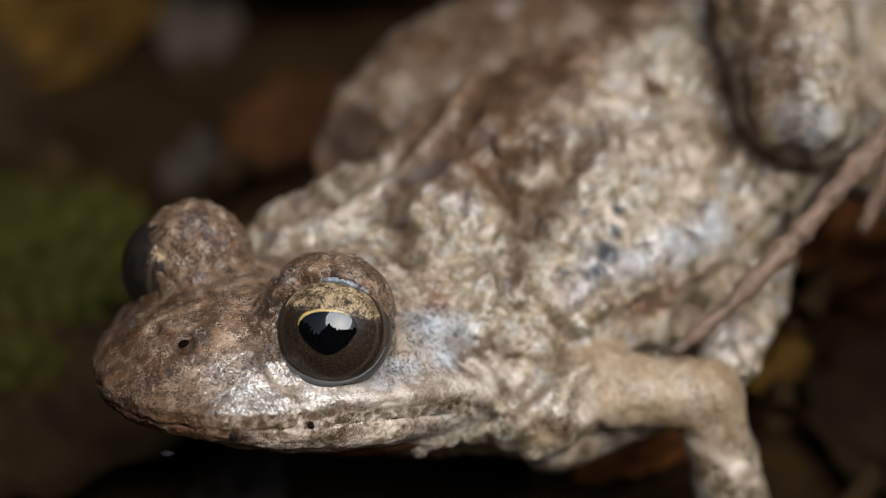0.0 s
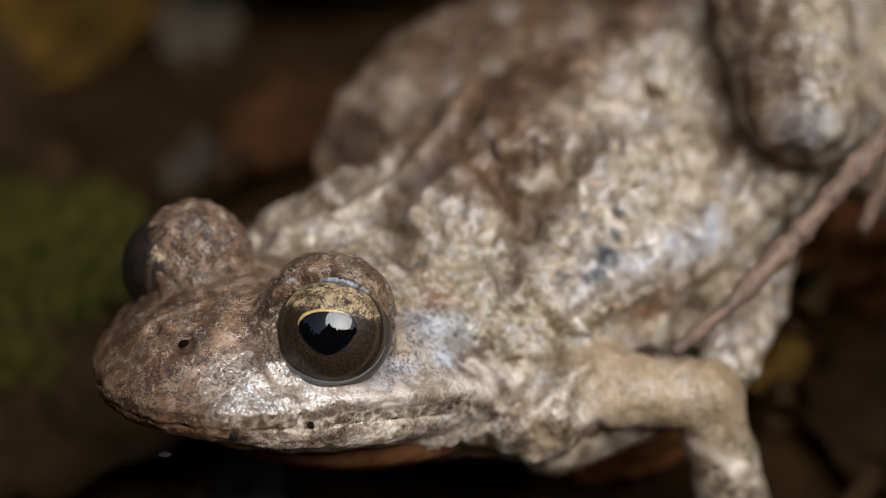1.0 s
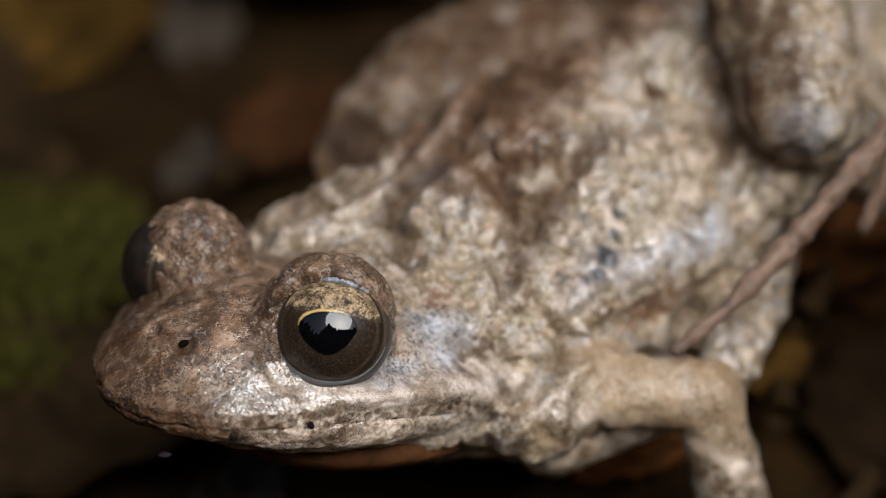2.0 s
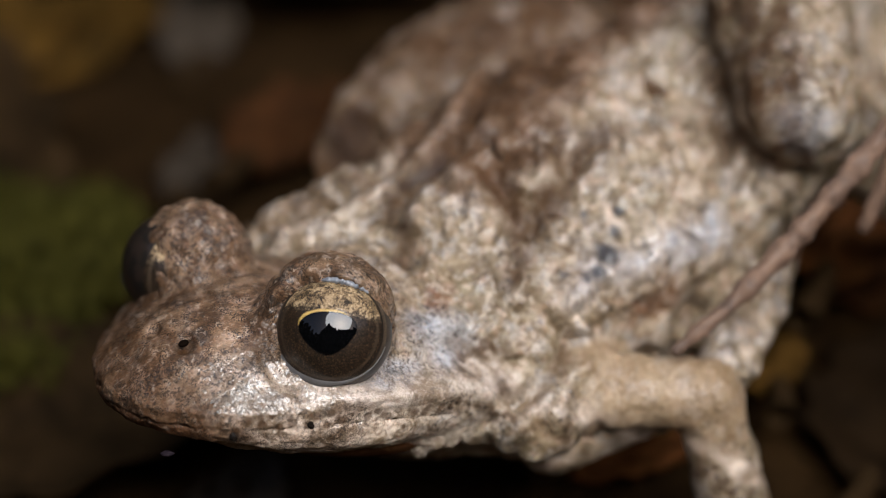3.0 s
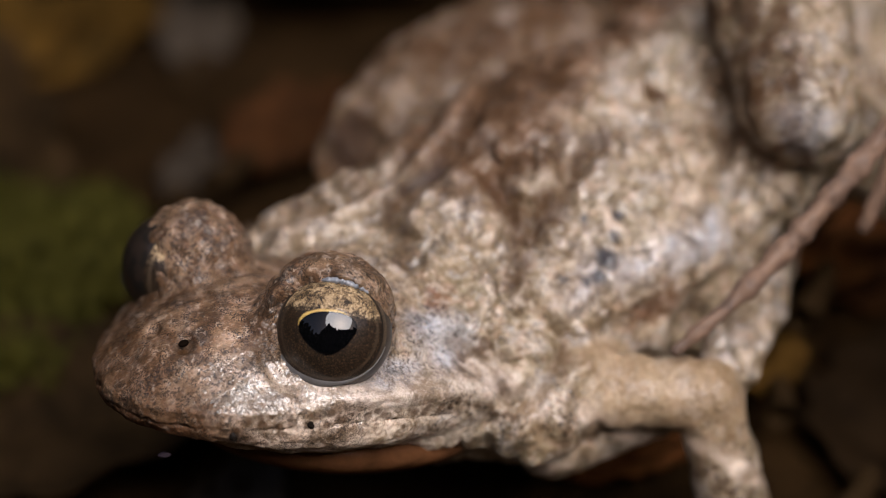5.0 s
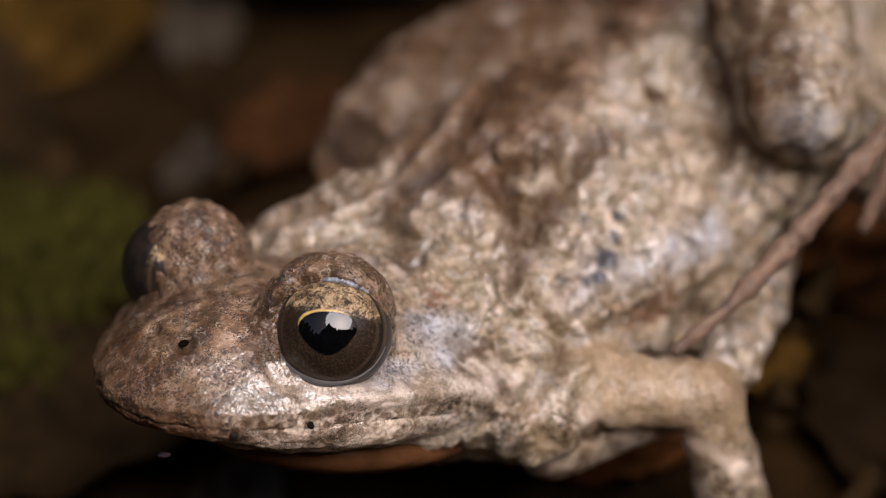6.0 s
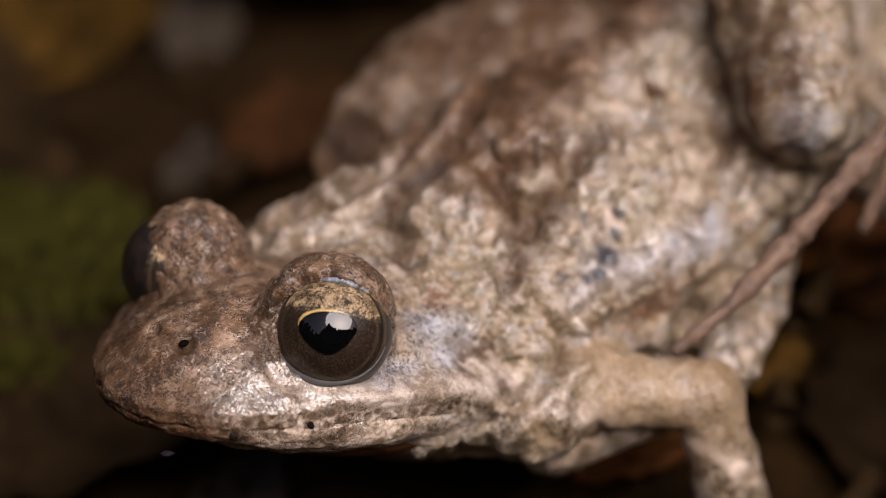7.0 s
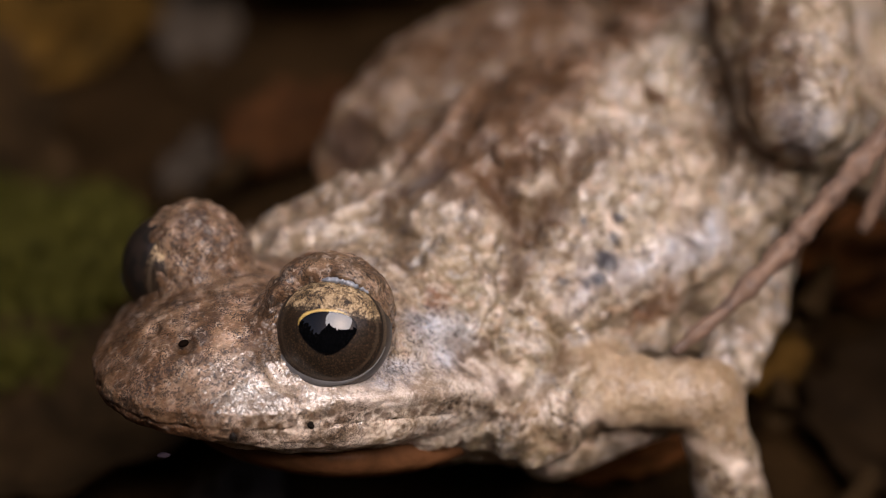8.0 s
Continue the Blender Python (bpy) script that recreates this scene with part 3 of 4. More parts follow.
def relief(p, q, t, g):
    """How far the skin stands proud, in millimetres."""
    on_head = sstep(g["torso"] - np.minimum(g["head"], g["eyelid"]), -1.0, 1.5)
    limb = np.minimum(np.minimum(g["upper_arm"], g["forearm"]), g["hand"])
    on_limb = sstep(g["torso"] - limb, -0.6, 0.8) * np.where(t[:, 1] > 0, sstep(t[:, 0], -5.5, -8.5), 1)
    bend = p + np.stack([grain3(p, 0.5, 41), grain3(p, 0.5, 42), grain3(p, 0.5, 43)], 1) * 0.7
    fold = (1 - np.abs(grain3(bend, 0.55, 5))) ** 3
    rough = warts3(bend, 0.62, 3) * 0.26 + warts3(bend, 1.35, 9) * 0.22 + fold * 0.16 + grain3(p, 0.25, 6) * 0.35
    rough = (rough + columns(p) * 0.50) * (1 - 0.45 * sstep(t[:, 1], -4.0, -7.0))
    rough = rough * (1 - 0.6 * on_limb) * (1 - 0.45 * sstep(g["torso"] - np.minimum(g["thigh"], g["shank"]), -0.3, 0.6)) * (1 - 0.55 * sstep(t[:, 2], -3.0, -4.5))
    small = warts3(p, 3.4, 17) * 0.045 + grain3(p, 1.1, 21) * 0.08 + grain3(p, 4.0, 23) * 0.022
    d = rough * (1 - on_head) + small
    crest, valley = along(t, RIDGE), along(t, FOLD)
    above = sstep(t[:, 2], 0.5, 2.0)
    d = d * (1 - 0.7 * above * hump(crest, 0.0, 0.9)) + above * (1.0 * hump(crest, 0.0, 0.6) * (1 - 0.9 * hump(t[:, 0], -6.7, 1.0)) - 0.35 * hump(crest, 1.3, 0.5)) * (1 - 0.5 * on_head)
    d = d - 0.75 * above * hump(valley, 0.0, 0.55) - 0.55 * above * hump(along(t, GROOVES), 0.0, 0.55)
    d = d - 0.75 * hump(beside(t, CREASE), 0.0, 0.5) + 0.3 * hump(beside(t, STREAK), 0.0, 0.9)
    d = d - 0.4 * blot(t, (-12.2, 9.6, -0.2), (2.2, 1.6, 1.0)) - 1.0 * blot(t, (-9.0, -9.6, 1.1), (1.7, 1.7, 2.0))
    d = d - 0.15 * hump(beside(t, GROIN), 0.0, 0.9)
    d = d + 0.45 * hump(np.sqrt(((q - np.float32((-8.2, 8.6, -3.6))) ** 2).sum(1)), 0, 1.1)
    lid = sstep(g["eyelid"], 0.8, 0.0)
    d = d + lid * warts3(p, 1.3, 31) * 0.22
    for n in NOSTRILS:
        r = np.sqrt((((q - n) / np.float32((1.25, 1.0, 1.0))) ** 2).sum(1))
        d = d + 0.03 * hump(r, 0.52, 0.20) - 1.1 * hump(r, 0.0, 0.33)
    zm = mouth_z(q[:, 0])
    d = d - 0.03 * hump(q[:, 2], zm, 0.10) * sstep(g["torso"], -0.5, 0.8)
    d = d + (0.46 * hump(q[:, 2], zm + 1.35, 0.48) - 0.18 * hump(q[:, 2], zm + 2.3, 0.5)) * sstep(q[:, 0], 3.0, 0.5) * on_head
    return d


ALL_GROUPS = ("head", "lower_jaw", "eyelid", "torso", "upper_arm", "forearm", "hand", "thigh", "shank", "foot")


def whole(g, q):
    hd = smin(np.minimum(g["head"], g["lower_jaw"]), g["eyelid"], 0.9)
    hd = carve_eyes(q, hd)
    arm = smin(smin(g["upper_arm"], g["forearm"], 0.8), g["hand"], 0.8)
    leg = smin(smin(g["thigh"], g["shank"], 0.8), g["foot"], 0.8)
    d = smin(g["torso"], hd, 1.1)
    d = smin(d, arm, 1.2)
    d = smin(d, leg, 1.5)
    return carve_eyes(q, d)


def piece_field(name, side=0):
    def field(p, fine):
        g, q, t = groups(p, FAR[name])
        d = whole(g, q)
        if fine:
            near = np.abs(d) < 1.0
            sub = {k: v[near] for k, v in g.items()}
            d[near] -= relief(p[near], q[near], t[near], sub)
        others = np.min([g[k] for k in ALL_GROUPS if k != name], axis=0)
        past = np.maximum(g[name] - others, 0)
        d = d + (0.2 if name in ("head", "lower_jaw") else 0.45) * past
        if side:
            d = np.maximum(d, -t[:, 1] * side) if name not in ("eyelid",) else np.maximum(d, -q[:, 1] * side)
        return d
    return field


def skin_tones(v):
    """Skin tones: dark, pale, rusty or blue-grey, with some shade painted in."""
    g, q, t = groups(v)
    warp = np.stack([grain3(v, 0.6, 61), grain3(v, 0.6, 62), grain3(v, 0.6, 63)], 1) * 0.9
    warp += np.stack([grain3(v, 2.0, 64), grain3(v, 2.0, 65), grain3(v, 2.0, 66)], 1) * 0.35
    tw, qw = t + warp, q + warp * 0.5
    head = sstep(g["torso"] - np.minimum(np.minimum(g["head"], g["eyelid"]), g["lower_jaw"]), -1.5, 2.0)
    mott = grain3(v, 1.3, 71)
    # back: dark bands beside the spine; the whole far flank toned darker
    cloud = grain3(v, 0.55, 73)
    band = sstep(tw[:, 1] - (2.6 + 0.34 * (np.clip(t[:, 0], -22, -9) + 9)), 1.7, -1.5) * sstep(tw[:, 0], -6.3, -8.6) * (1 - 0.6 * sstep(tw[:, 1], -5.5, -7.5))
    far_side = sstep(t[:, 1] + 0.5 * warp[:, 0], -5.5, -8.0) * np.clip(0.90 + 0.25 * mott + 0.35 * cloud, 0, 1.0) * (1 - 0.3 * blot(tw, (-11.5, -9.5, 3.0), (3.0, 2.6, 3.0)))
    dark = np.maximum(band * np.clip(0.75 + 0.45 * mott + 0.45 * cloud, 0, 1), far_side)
    dark = np.maximum(dark, blot(tw, (-4.3, -0.4, 4.3), (0.9, 1.4, 2)) * 0.7)
    # shade of the fold and of the far neck recess, painted dark
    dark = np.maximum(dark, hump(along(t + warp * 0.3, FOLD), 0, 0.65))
    dark = np.maximum(dark, blot(tw, (-7.2, -6.6, 3.0), (1.9, 1.9, 2.2)))
    dark = np.maximum(dark, blot(tw, (-4.6, -4.6, 3.5), (2.8, 2.2, 2.4)) * np.clip(0.6 + 0.3 * mott, 0, 1))
    dark = np.maximum(dark, blot(tw, (-12.8, 2.8, 6.0), (2.6, 1.7, 2)) * np.clip(0.45 + 0.6 * mott, 0, 1))
    dark = np.maximum(dark, hump(along(t + warp * 0.6, STRIPE), 0, 1.1))
    dark = np.maximum(dark, blot(tw, (-12.5, -6.2, 5.2), (1.3, 0.9, 1.4)) * 0.9)
    crest = along(t, RIDGE)
    dark = np.maximum(dark, 0.8 * hump(crest, 1.1, 0.4) * sstep(t[:, 0], -4.0, -6.5))
    dark = dark * (1 - 0.7 * hump(crest, 0.0, 0.45) * (1 - hump(t[:, 0], -6.4, 1.0)))
    dark = np.maximum(dark, blot(tw, (-8.6, 3.2, 4.6), (0.5, 2.8, 2)) * 0.75)
    dark = np.maximum(dark, blot(tw, (-11.6, 1.4, 5.2), (2.4, 1.9, 2)) * np.clip(0.75 + 0.5 * mott, 0, 1))
    dark = np.maximum(dark, blot(t + warp * 0.25, (-19.5, 1.8, 6), (0.45, 1.0, 2), 0.3))
    # grooves, crease and far recess: their shade painted in; groin toned brown
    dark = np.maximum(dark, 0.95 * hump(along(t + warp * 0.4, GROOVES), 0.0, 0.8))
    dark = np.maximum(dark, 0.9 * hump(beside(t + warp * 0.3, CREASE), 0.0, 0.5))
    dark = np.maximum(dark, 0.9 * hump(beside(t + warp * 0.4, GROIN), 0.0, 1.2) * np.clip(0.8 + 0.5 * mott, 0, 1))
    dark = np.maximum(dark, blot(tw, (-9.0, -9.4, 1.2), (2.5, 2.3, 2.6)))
    spots = sstep(warts3(v, 1.5, 81), 0.30, 0.60)
    ink_shade = np.zeros(len(v), np.float32)
    for c, r in (((-10.9, 7.6, 3.4), 0.45), ((-8.2, 6.3, 4.05), 0.28), ((-8.3, 7.1, 3.5), 0.34), ((-10.1, 7.9, 2.6), 0.30), ((-12.7, 6.3, 4.2), 0.26),
                 ((-11.1, 5.9, 4.5), 0.22), ((-9.4, 8.0, 2.8), 0.25), ((-12.0, 7.0, 3.9), 0.24)):
        ink_shade = np.maximum(ink_shade, blot(t + warp * 0.35, c, (r * 1.3, r * 1.3, r * 1.6), 0.35))
    # deepest shade of the far recess and the fold, painted near black
    ink_shade = np.maximum(ink_shade, 0.3 * blot(tw, (-9.1, -9.7, 1.0), (1.7, 1.7, 1.7)))
    ink_shade = np.maximum(ink_shade, 0.75 * hump(along(t + warp * 0.25, FOLD[:1]), 0.0, 0.38))
    dark = np.maximum(dark, blot(tw, (-10.0, 7.0, 3.5), (2.0, 1.3, 2.0)) * spots * 0.55)
    dark = np.maximum(dark, blot(tw, (-2.6, 7.2, 1.6), (1.8, 1.2, 1.5)) * np.maximum(spots, sstep(warts3(v, 2.4, 83), 0.55, 0.75)) * 0.9)
    dark = np.maximum(dark, blot(tw, (-3.0, -5.2, 2.4), (3.0, 1.6, 2.2)) * np.clip(0.58 + 0.3 * mott, 0, 1))
    on_limb = sstep(g["torso"] - np.minimum(g["upper_arm"], g["forearm"]), -0.6, 0.8) * np.where(t[:, 1] > 0, sstep(t[:, 0], -5.5, -8.5), 1)
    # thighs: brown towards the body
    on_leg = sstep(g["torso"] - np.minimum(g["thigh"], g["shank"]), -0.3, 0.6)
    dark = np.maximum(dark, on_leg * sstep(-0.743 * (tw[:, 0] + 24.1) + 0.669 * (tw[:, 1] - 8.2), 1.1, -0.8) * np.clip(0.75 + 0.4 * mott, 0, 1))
    # body darker towards its underside
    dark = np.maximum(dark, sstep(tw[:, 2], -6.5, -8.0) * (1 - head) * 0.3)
    # head: before the eyes, along the mouth, freckles on the lip
    for e, side in zip(EYES, (1, -1)):
        dark = np.maximum(dark, blot(qw, e + np.float32((3.0, -1.2 * side, -0.4)), (1.3, 0.8, 1.2)) * 0.8)
        dark = np.maximum(dark, blot(qw, e + np.float32((-1.2, -3.4 * side, 1.4)), (0.9, 0.7, 1.0)) * 0.7)
        dark = np.maximum(dark, blot(qw, e, (3.5, 3.5, 3.7)) * 0.35 * head)
    # skin inside the nostrils blackened to give the shade of the holes
    for n in NOSTRILS:
        dark = np.maximum(dark, 1.25 * hump(np.sqrt((((q - n) * np.float32((1, 1, 0.35))) ** 2).sum(1)), 0, 0.33))
    zm = mouth_z(q[:, 0])
    line = hump(q[:, 2], zm + 0.02, 0.13)
    dots = hump(qw[:, 2], zm + 0.2, 0.6) * sstep(warts3(v, 1.9, 91), 0.52, 0.72)
    dark = np.maximum(dark, np.maximum(line * 0.14 * sstep(q[:, 0], -4.0, 0.0), dots * 0.85) * sstep(g["torso"], -0.5, 0.5))
    # far side of the head: own brown, plus shade painted where it faces away
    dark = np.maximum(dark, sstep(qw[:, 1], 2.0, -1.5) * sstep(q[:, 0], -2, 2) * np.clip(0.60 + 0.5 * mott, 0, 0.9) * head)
    dark = np.maximum(dark, sstep(qw[:, 0], 4.6, 7.0) * 0.62 * head)
    # pale: upper lip ridge with its highlight painted in, cheek, side of snout
    pale = 1.2 * hump(qw[:, 2], zm + 1.35, 0.6) * sstep(q[:, 0], 4.5, 2.0) * sstep(q[:, 1], 2, 4)
    pale = np.maximum(pale, blot(qw, (-7.0, 8.2, -2.5), (2.2, 1.5, 1.4)) * 0.9)
    pale = np.maximum(pale, blot(qw, (3.6, 5.0, -2.4), (2.8, 2.6, 1.7)) * 0.2)
    pale = np.maximum(pale, sstep(qw[:, 2] - zm, 2.3, 0.9) * 0.5 * head * sstep(q[:, 0], 7.0, 3.5) * sstep(q[:, 1], -1, 1))
    pale = np.maximum(pale, blot(tw, (-7.5, 9.0, -4.6), (4.0, 2.0, 1.8)) * 0.6)
    pale = np.maximum(pale, blot(tw, (-16.5, 4.8, 5.0), (6.0, 3.6, 4.0)) * 0.12)
    pale = np.maximum(pale, hump(crest, 0.0, 0.5) * sstep(t[:, 0], -6.5, -4.0) * 0.6)
    pale = np.maximum(pale, sstep(columns(v), 0.45, 0.95) * 0.42 * (1 - head) * (1 - 0.7 * on_limb) * (1 - 0.6 * on_leg))
    pale = np.maximum(pale, hump(beside(t + warp * 0.5, STREAK), 0.0, 1.0) * 1.0)
    # first patch paints the brown shade of the recess above the arm
    rust = np.maximum(blot(tw, (-13.1, 9.2, 0.1), (1.5, 1.2, 1.3)) * 0.7, blot(tw, (-2.6, 4.3, 3.2), (0.5, 0.5, 0.6)) * 0.8)
    rust = np.maximum(rust, sstep(q[:, 0], 4.5, 7.0) * sstep(q[:, 2], -3.6, -4.6) * 0.8 * head)
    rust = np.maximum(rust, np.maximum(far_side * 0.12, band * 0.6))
    wet = np.maximum(blot(qw, (3.7, 4.3, -1.7), (2.7, 2.5, 2.0)), 1.1 * hump(q[:, 2], zm + 1.4, 0.7) * sstep(q[:, 0], 4.5, 2.0) * head)
    wet = np.maximum(wet, blot(qw, (-6.0, 6.7, -0.9), (2.6, 2.0, 1.8)) * 0.7)
    snout = head * np.maximum(sstep(q[:, 0], -2.0, 3.0), blot(qw, (0, 0, 2), (7, 9, 3.2)))
    snout = snout * (1 - 0.55 * blot(qw, (3.4, 5.2, -2.6), (3.2, 2.6, 1.7)))
    limb = sstep(g["torso"] - np.minimum(g["upper_arm"], g["forearm"]), -0.6, 0.8) * (1 - head) * sstep(g["forearm"] - g["upper_arm"], -3.0, 0.5) * np.where(t[:, 1] > 0, sstep(tw[:, 0], -5.5, -8.0), 1)
    wet = np.maximum(wet, 0.25 * hump(beside(t, STREAK), 0.0, 0.8))
    limb = np.maximum(limb, blot(t, (-4.6, 9.4, -2.4), (1.6, 1.6, 1.6), 0.2))
    blue = blot(tw, (-8.3, 7.8, 2.2), (0.9, 0.6, 0.6)) * 0.9
    blue = np.maximum(blue, blot(tw, (-15.6, 8.4, 2.2), (3.0, 1.0, 1.0)) * 0.8)
    blue = np.maximum(blue, blot(tw, (-22.3, 9.6, 6.6), (1.7, 1.5, 1.4)) * 0.75)
    blue = np.maximum(blue, hump(beside(t + warp * 0.5, STREAK), 0.0, 0.75) * 0.55)
    blue = np.maximum(blue, blot(qw, (-6.0, 6.7, -0.9), (1.8, 1.6, 1.6)) * 0.7)
    blue = np.maximum(blue, blot(qw, (-2.0, 7.2, -1.9), (2.0, 0.8, 0.5)) * 0.5)
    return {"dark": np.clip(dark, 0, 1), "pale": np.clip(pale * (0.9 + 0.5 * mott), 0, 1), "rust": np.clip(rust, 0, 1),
            "blue": np.clip(blue * (0.9 + 0.6 * mott), 0, 1), "head": snout, "wet": np.clip(wet * (0.9 + 0.5 * mott), 0, 1), "limb": limb, "ink_shade": ink_shade}


frog = new("frog")
frog.matrix_world = pose(-0.0052, 0.00408, 0.0, 0, 0, 180 + YAW)
tagged(frog, "wet warty grey-brown frog crouching on leaf litter", "frog")


def frog_piece(name, lo, hi, h, side=0, label="", space="t"):
    corners = np.float32([(x, y, z) for x in (lo[0], hi[0]) for y in (lo[1], hi[1]) for z in (lo[2], hi[2])])
    corners = from_head(corners) if space == "h" else corners + NECK
    verts, quads = surface(piece_field(name, side), corners.min(0), corners.max(0), h)
    return solid(name, verts, quads, SKIN, frog, label, skin_tones(verts.astype(np.float32)))


H = 0.11
frog_piece("head", (-12, -10, -6), (9, 10, 2.5), H, 0, "speckled brown head with pale upper lip", "h")
frog_piece("lower_jaw", (-12, -10, -7.5), (9, 10, -3), H, 0, "narrow pale lower lip", "h")
frog_piece("eyelid", (-4.5, 0, -4), (4.5, 9.5, 4.2), H, 1, "warty upper eyelid", "h")
frog_piece("eyelid", (-4.5, -9.5, -4), (4.5, 0, 4.2), H, -1, "warty upper eyelid", "h")
torso = frog_piece("torso", (-40, -17, -12), (4, 14, 8), 0.24, 0, "warty grey-brown back and flanks")
for s in (1, -1):
    def box(lo, hi):
        return (lo, hi) if s > 0 else ((lo[0], -hi[1], lo[2]), (hi[0], -lo[1], hi[2]))
    frog_piece("upper_arm", *box((-19, 3, -7), (0, 18, 3)), 0.22, s)
    frog_piece("forearm", *box((-19, 10, -13), (-8, 19, 2)), 0.22, s)
    frog_piece("hand", *box((-19, 9, -14), (-3, 23, -9)), 0.22, s)
    frog_piece("thigh", *box((-42, -2, -4), (-19, 15, 13.5)), 0.3, s)
    frog_piece("shank", *box((-43, 4, -13), (-19, 16, 11)), 0.3, s)
    frog_piece("foot", *box((-44, 6, -14), (-24, 26, -8)), 0.3, s)


def throat():
    bm = bmesh.new()
    bmesh.ops.create_uvsphere(bm, u_segments=48, v_segments=32, radius=1)
    for v in bm.verts:
        q = Vector((v.co.x * 8.4 - 6.6, v.co.y * 7.4, v.co.z * 2.2 - 4.85))
        v.co = Vector(from_head(tuple(q))) * MM
    return part("throat", bm, THROAT_SKIN, frog, "thin brownish pulsing throat skin")


THROAT = throat()


# ---- eyes ----
def iris_material():
    m, nt, bsdf = material("iris")
    v = object_space(nt)
    sep = nt.nodes.new("ShaderNodeSeparateXYZ")
    nt.links.new(v, sep.inputs[0])
    specks = noise_node(nt, v, 14500, 3, 0.75, 0.3)
    dark = ramp(nt, specks, [(0.46, (0.004, 0.003, 0.002)), (0.56, (0.026, 0.013, 0.006)), (0.66, (0.11, 0.070, 0.038))])
    patches = noise_node(nt, v, 2600, 4, 0.7, 0.6)
    gold = ramp(nt, calc(nt, "MULTIPLY", calc(nt, "ADD", specks, patches), 0.5), [(0.455, (0.016, 0.010, 0.005)), (0.50, (0.19, 0.122, 0.060)), (0.60, (0.44, 0.32, 0.19))])
    edge = calc(nt, "ADD", sep.outputs[1], calc(nt, "MULTIPLY", calc(nt, "ADD", specks, patches), 0.0011))
    upper = span(nt, edge, 0.00185, 0.00225)
    col = blend(nt, upper, dark, gold)
    radial = nt.nodes.new("ShaderNodeVectorMath")
    radial.operation = "LENGTH"
    flat = nt.nodes.new("ShaderNodeCombineXYZ")
    nt.links.new(sep.outputs[0], flat.inputs[0])
    nt.links.new(sep.outputs[1], flat.inputs[1])
    nt.links.new(flat.outputs[0], radial.inputs[0])
    r = radial.outputs["Value"]
    rim = calc(nt, "MULTIPLY", span(nt, r, 0.00214, 0.00222), span(nt, r, 0.00232, 0.00226))
    col = blend(nt, calc(nt, "MULTIPLY", rim, 0.45), col, (0.07, 0.05, 0.032))
    outer = blend(nt, span(nt, noise_node(nt, v, 1500, 3), 0.45, 0.6), (0.006, 0.005, 0.004), (0.016, 0.010, 0.007))
    col = blend(nt, span(nt, r, 0.00236, 0.00244), col, outer)
    crease = calc(nt, "MULTIPLY", span(nt, r, 0.00246, 0.00249), calc(nt, "MULTIPLY", span(nt, r, 0.00262, 0.00257), span(nt, sep.outputs[2], 0.0, 0.0003)))
    col = blend(nt, calc(nt, "MULTIPLY", crease, span(nt, specks, 0.40, 0.62, 0.25, 0.9)), col, (0.085, 0.058, 0.036))
    nt.links.new(col, bsdf.inputs["Base Color"])
    bsdf.inputs["Roughness"].default_value = 0.55
    bsdf.inputs["Specular IOR Level"].default_value = 0.2
    bsdf.inputs["Coat Weight"].default_value = 0.45
    bsdf.inputs["Coat Roughness"].default_value = 0.015
    return m


def pupil_material():
    m, nt, bsdf = material("pupil")
    bsdf.inputs["Base Color"].default_value = (0.0015, 0.0015, 0.0018, 1)
    bsdf.inputs["Roughness"].default_value = 0.012
    bsdf.inputs["Specular IOR Level"].default_value = 0.5
    return m


IRIS, PUPIL = iris_material(), pupil_material()
GOLD_RIM = plain_material("pupil_gold", (0.56, 0.37, 0.10), 0.45, (0.34, 0.21, 0.06), 6000, 0.0, 0.8)
LID_RIM = plain_material("lid_rim", (0.070, 0.066, 0.064), 0.6, (0.05, 0.045, 0.042), 1500, 0.00005, 0.1)


def pupil_outline(k, n, grow=1.0):
    """A pupil with a flat round top and a point below, in millimetres."""
    a = math.tau * k / n
    c, s = math.cos(a), math.sin(a)
    if s >= 0:
        x, y = 1.36 * math.copysign(abs(c) ** 0.85, c), 0.80 * abs(s) ** 0.9
    else:
        x, y = 1.36 * math.copysign(abs(c) ** 1.25, c), -1.24 * abs(s) ** 1.35
    t = radians(7)
    return (grow * (x * math.cos(t) - y * math.sin(t)), grow * (x * math.sin(t) + y * math.cos(t)) + 0.02)


def on_ball(x, y, lift):
    return (x * MM, y * MM, (math.sqrt(max(EYE_R ** 2 - x * x - y * y, 0)) + lift) * MM)


def eye_pupil(parent):
    bm = bmesh.new()
    n = 72
    rows = [[bm.verts.new(on_ball(*pupil_outline(k, n, f), 0.02 + 0.010 * (1 - f))) for k in range(n)] for f in (1.0, 0.97, 0.8, 0.55, 0.3, 0.1)]
    low = [bm.verts.new(on_ball(*pupil_outline(k, n, 1.0), -0.05)) for k in range(n)]
    rows.insert(0, low)
    for a, b in zip(rows, rows[1:]):
        for k in range(n):
            bm.faces.new((a[k], a[(k + 1) % n], b[(k + 1) % n], b[k]))
    bm.faces.new(rows[-1])
    return part("pupil", bm, PUPIL, parent, "black pupil with a pointed lower end")


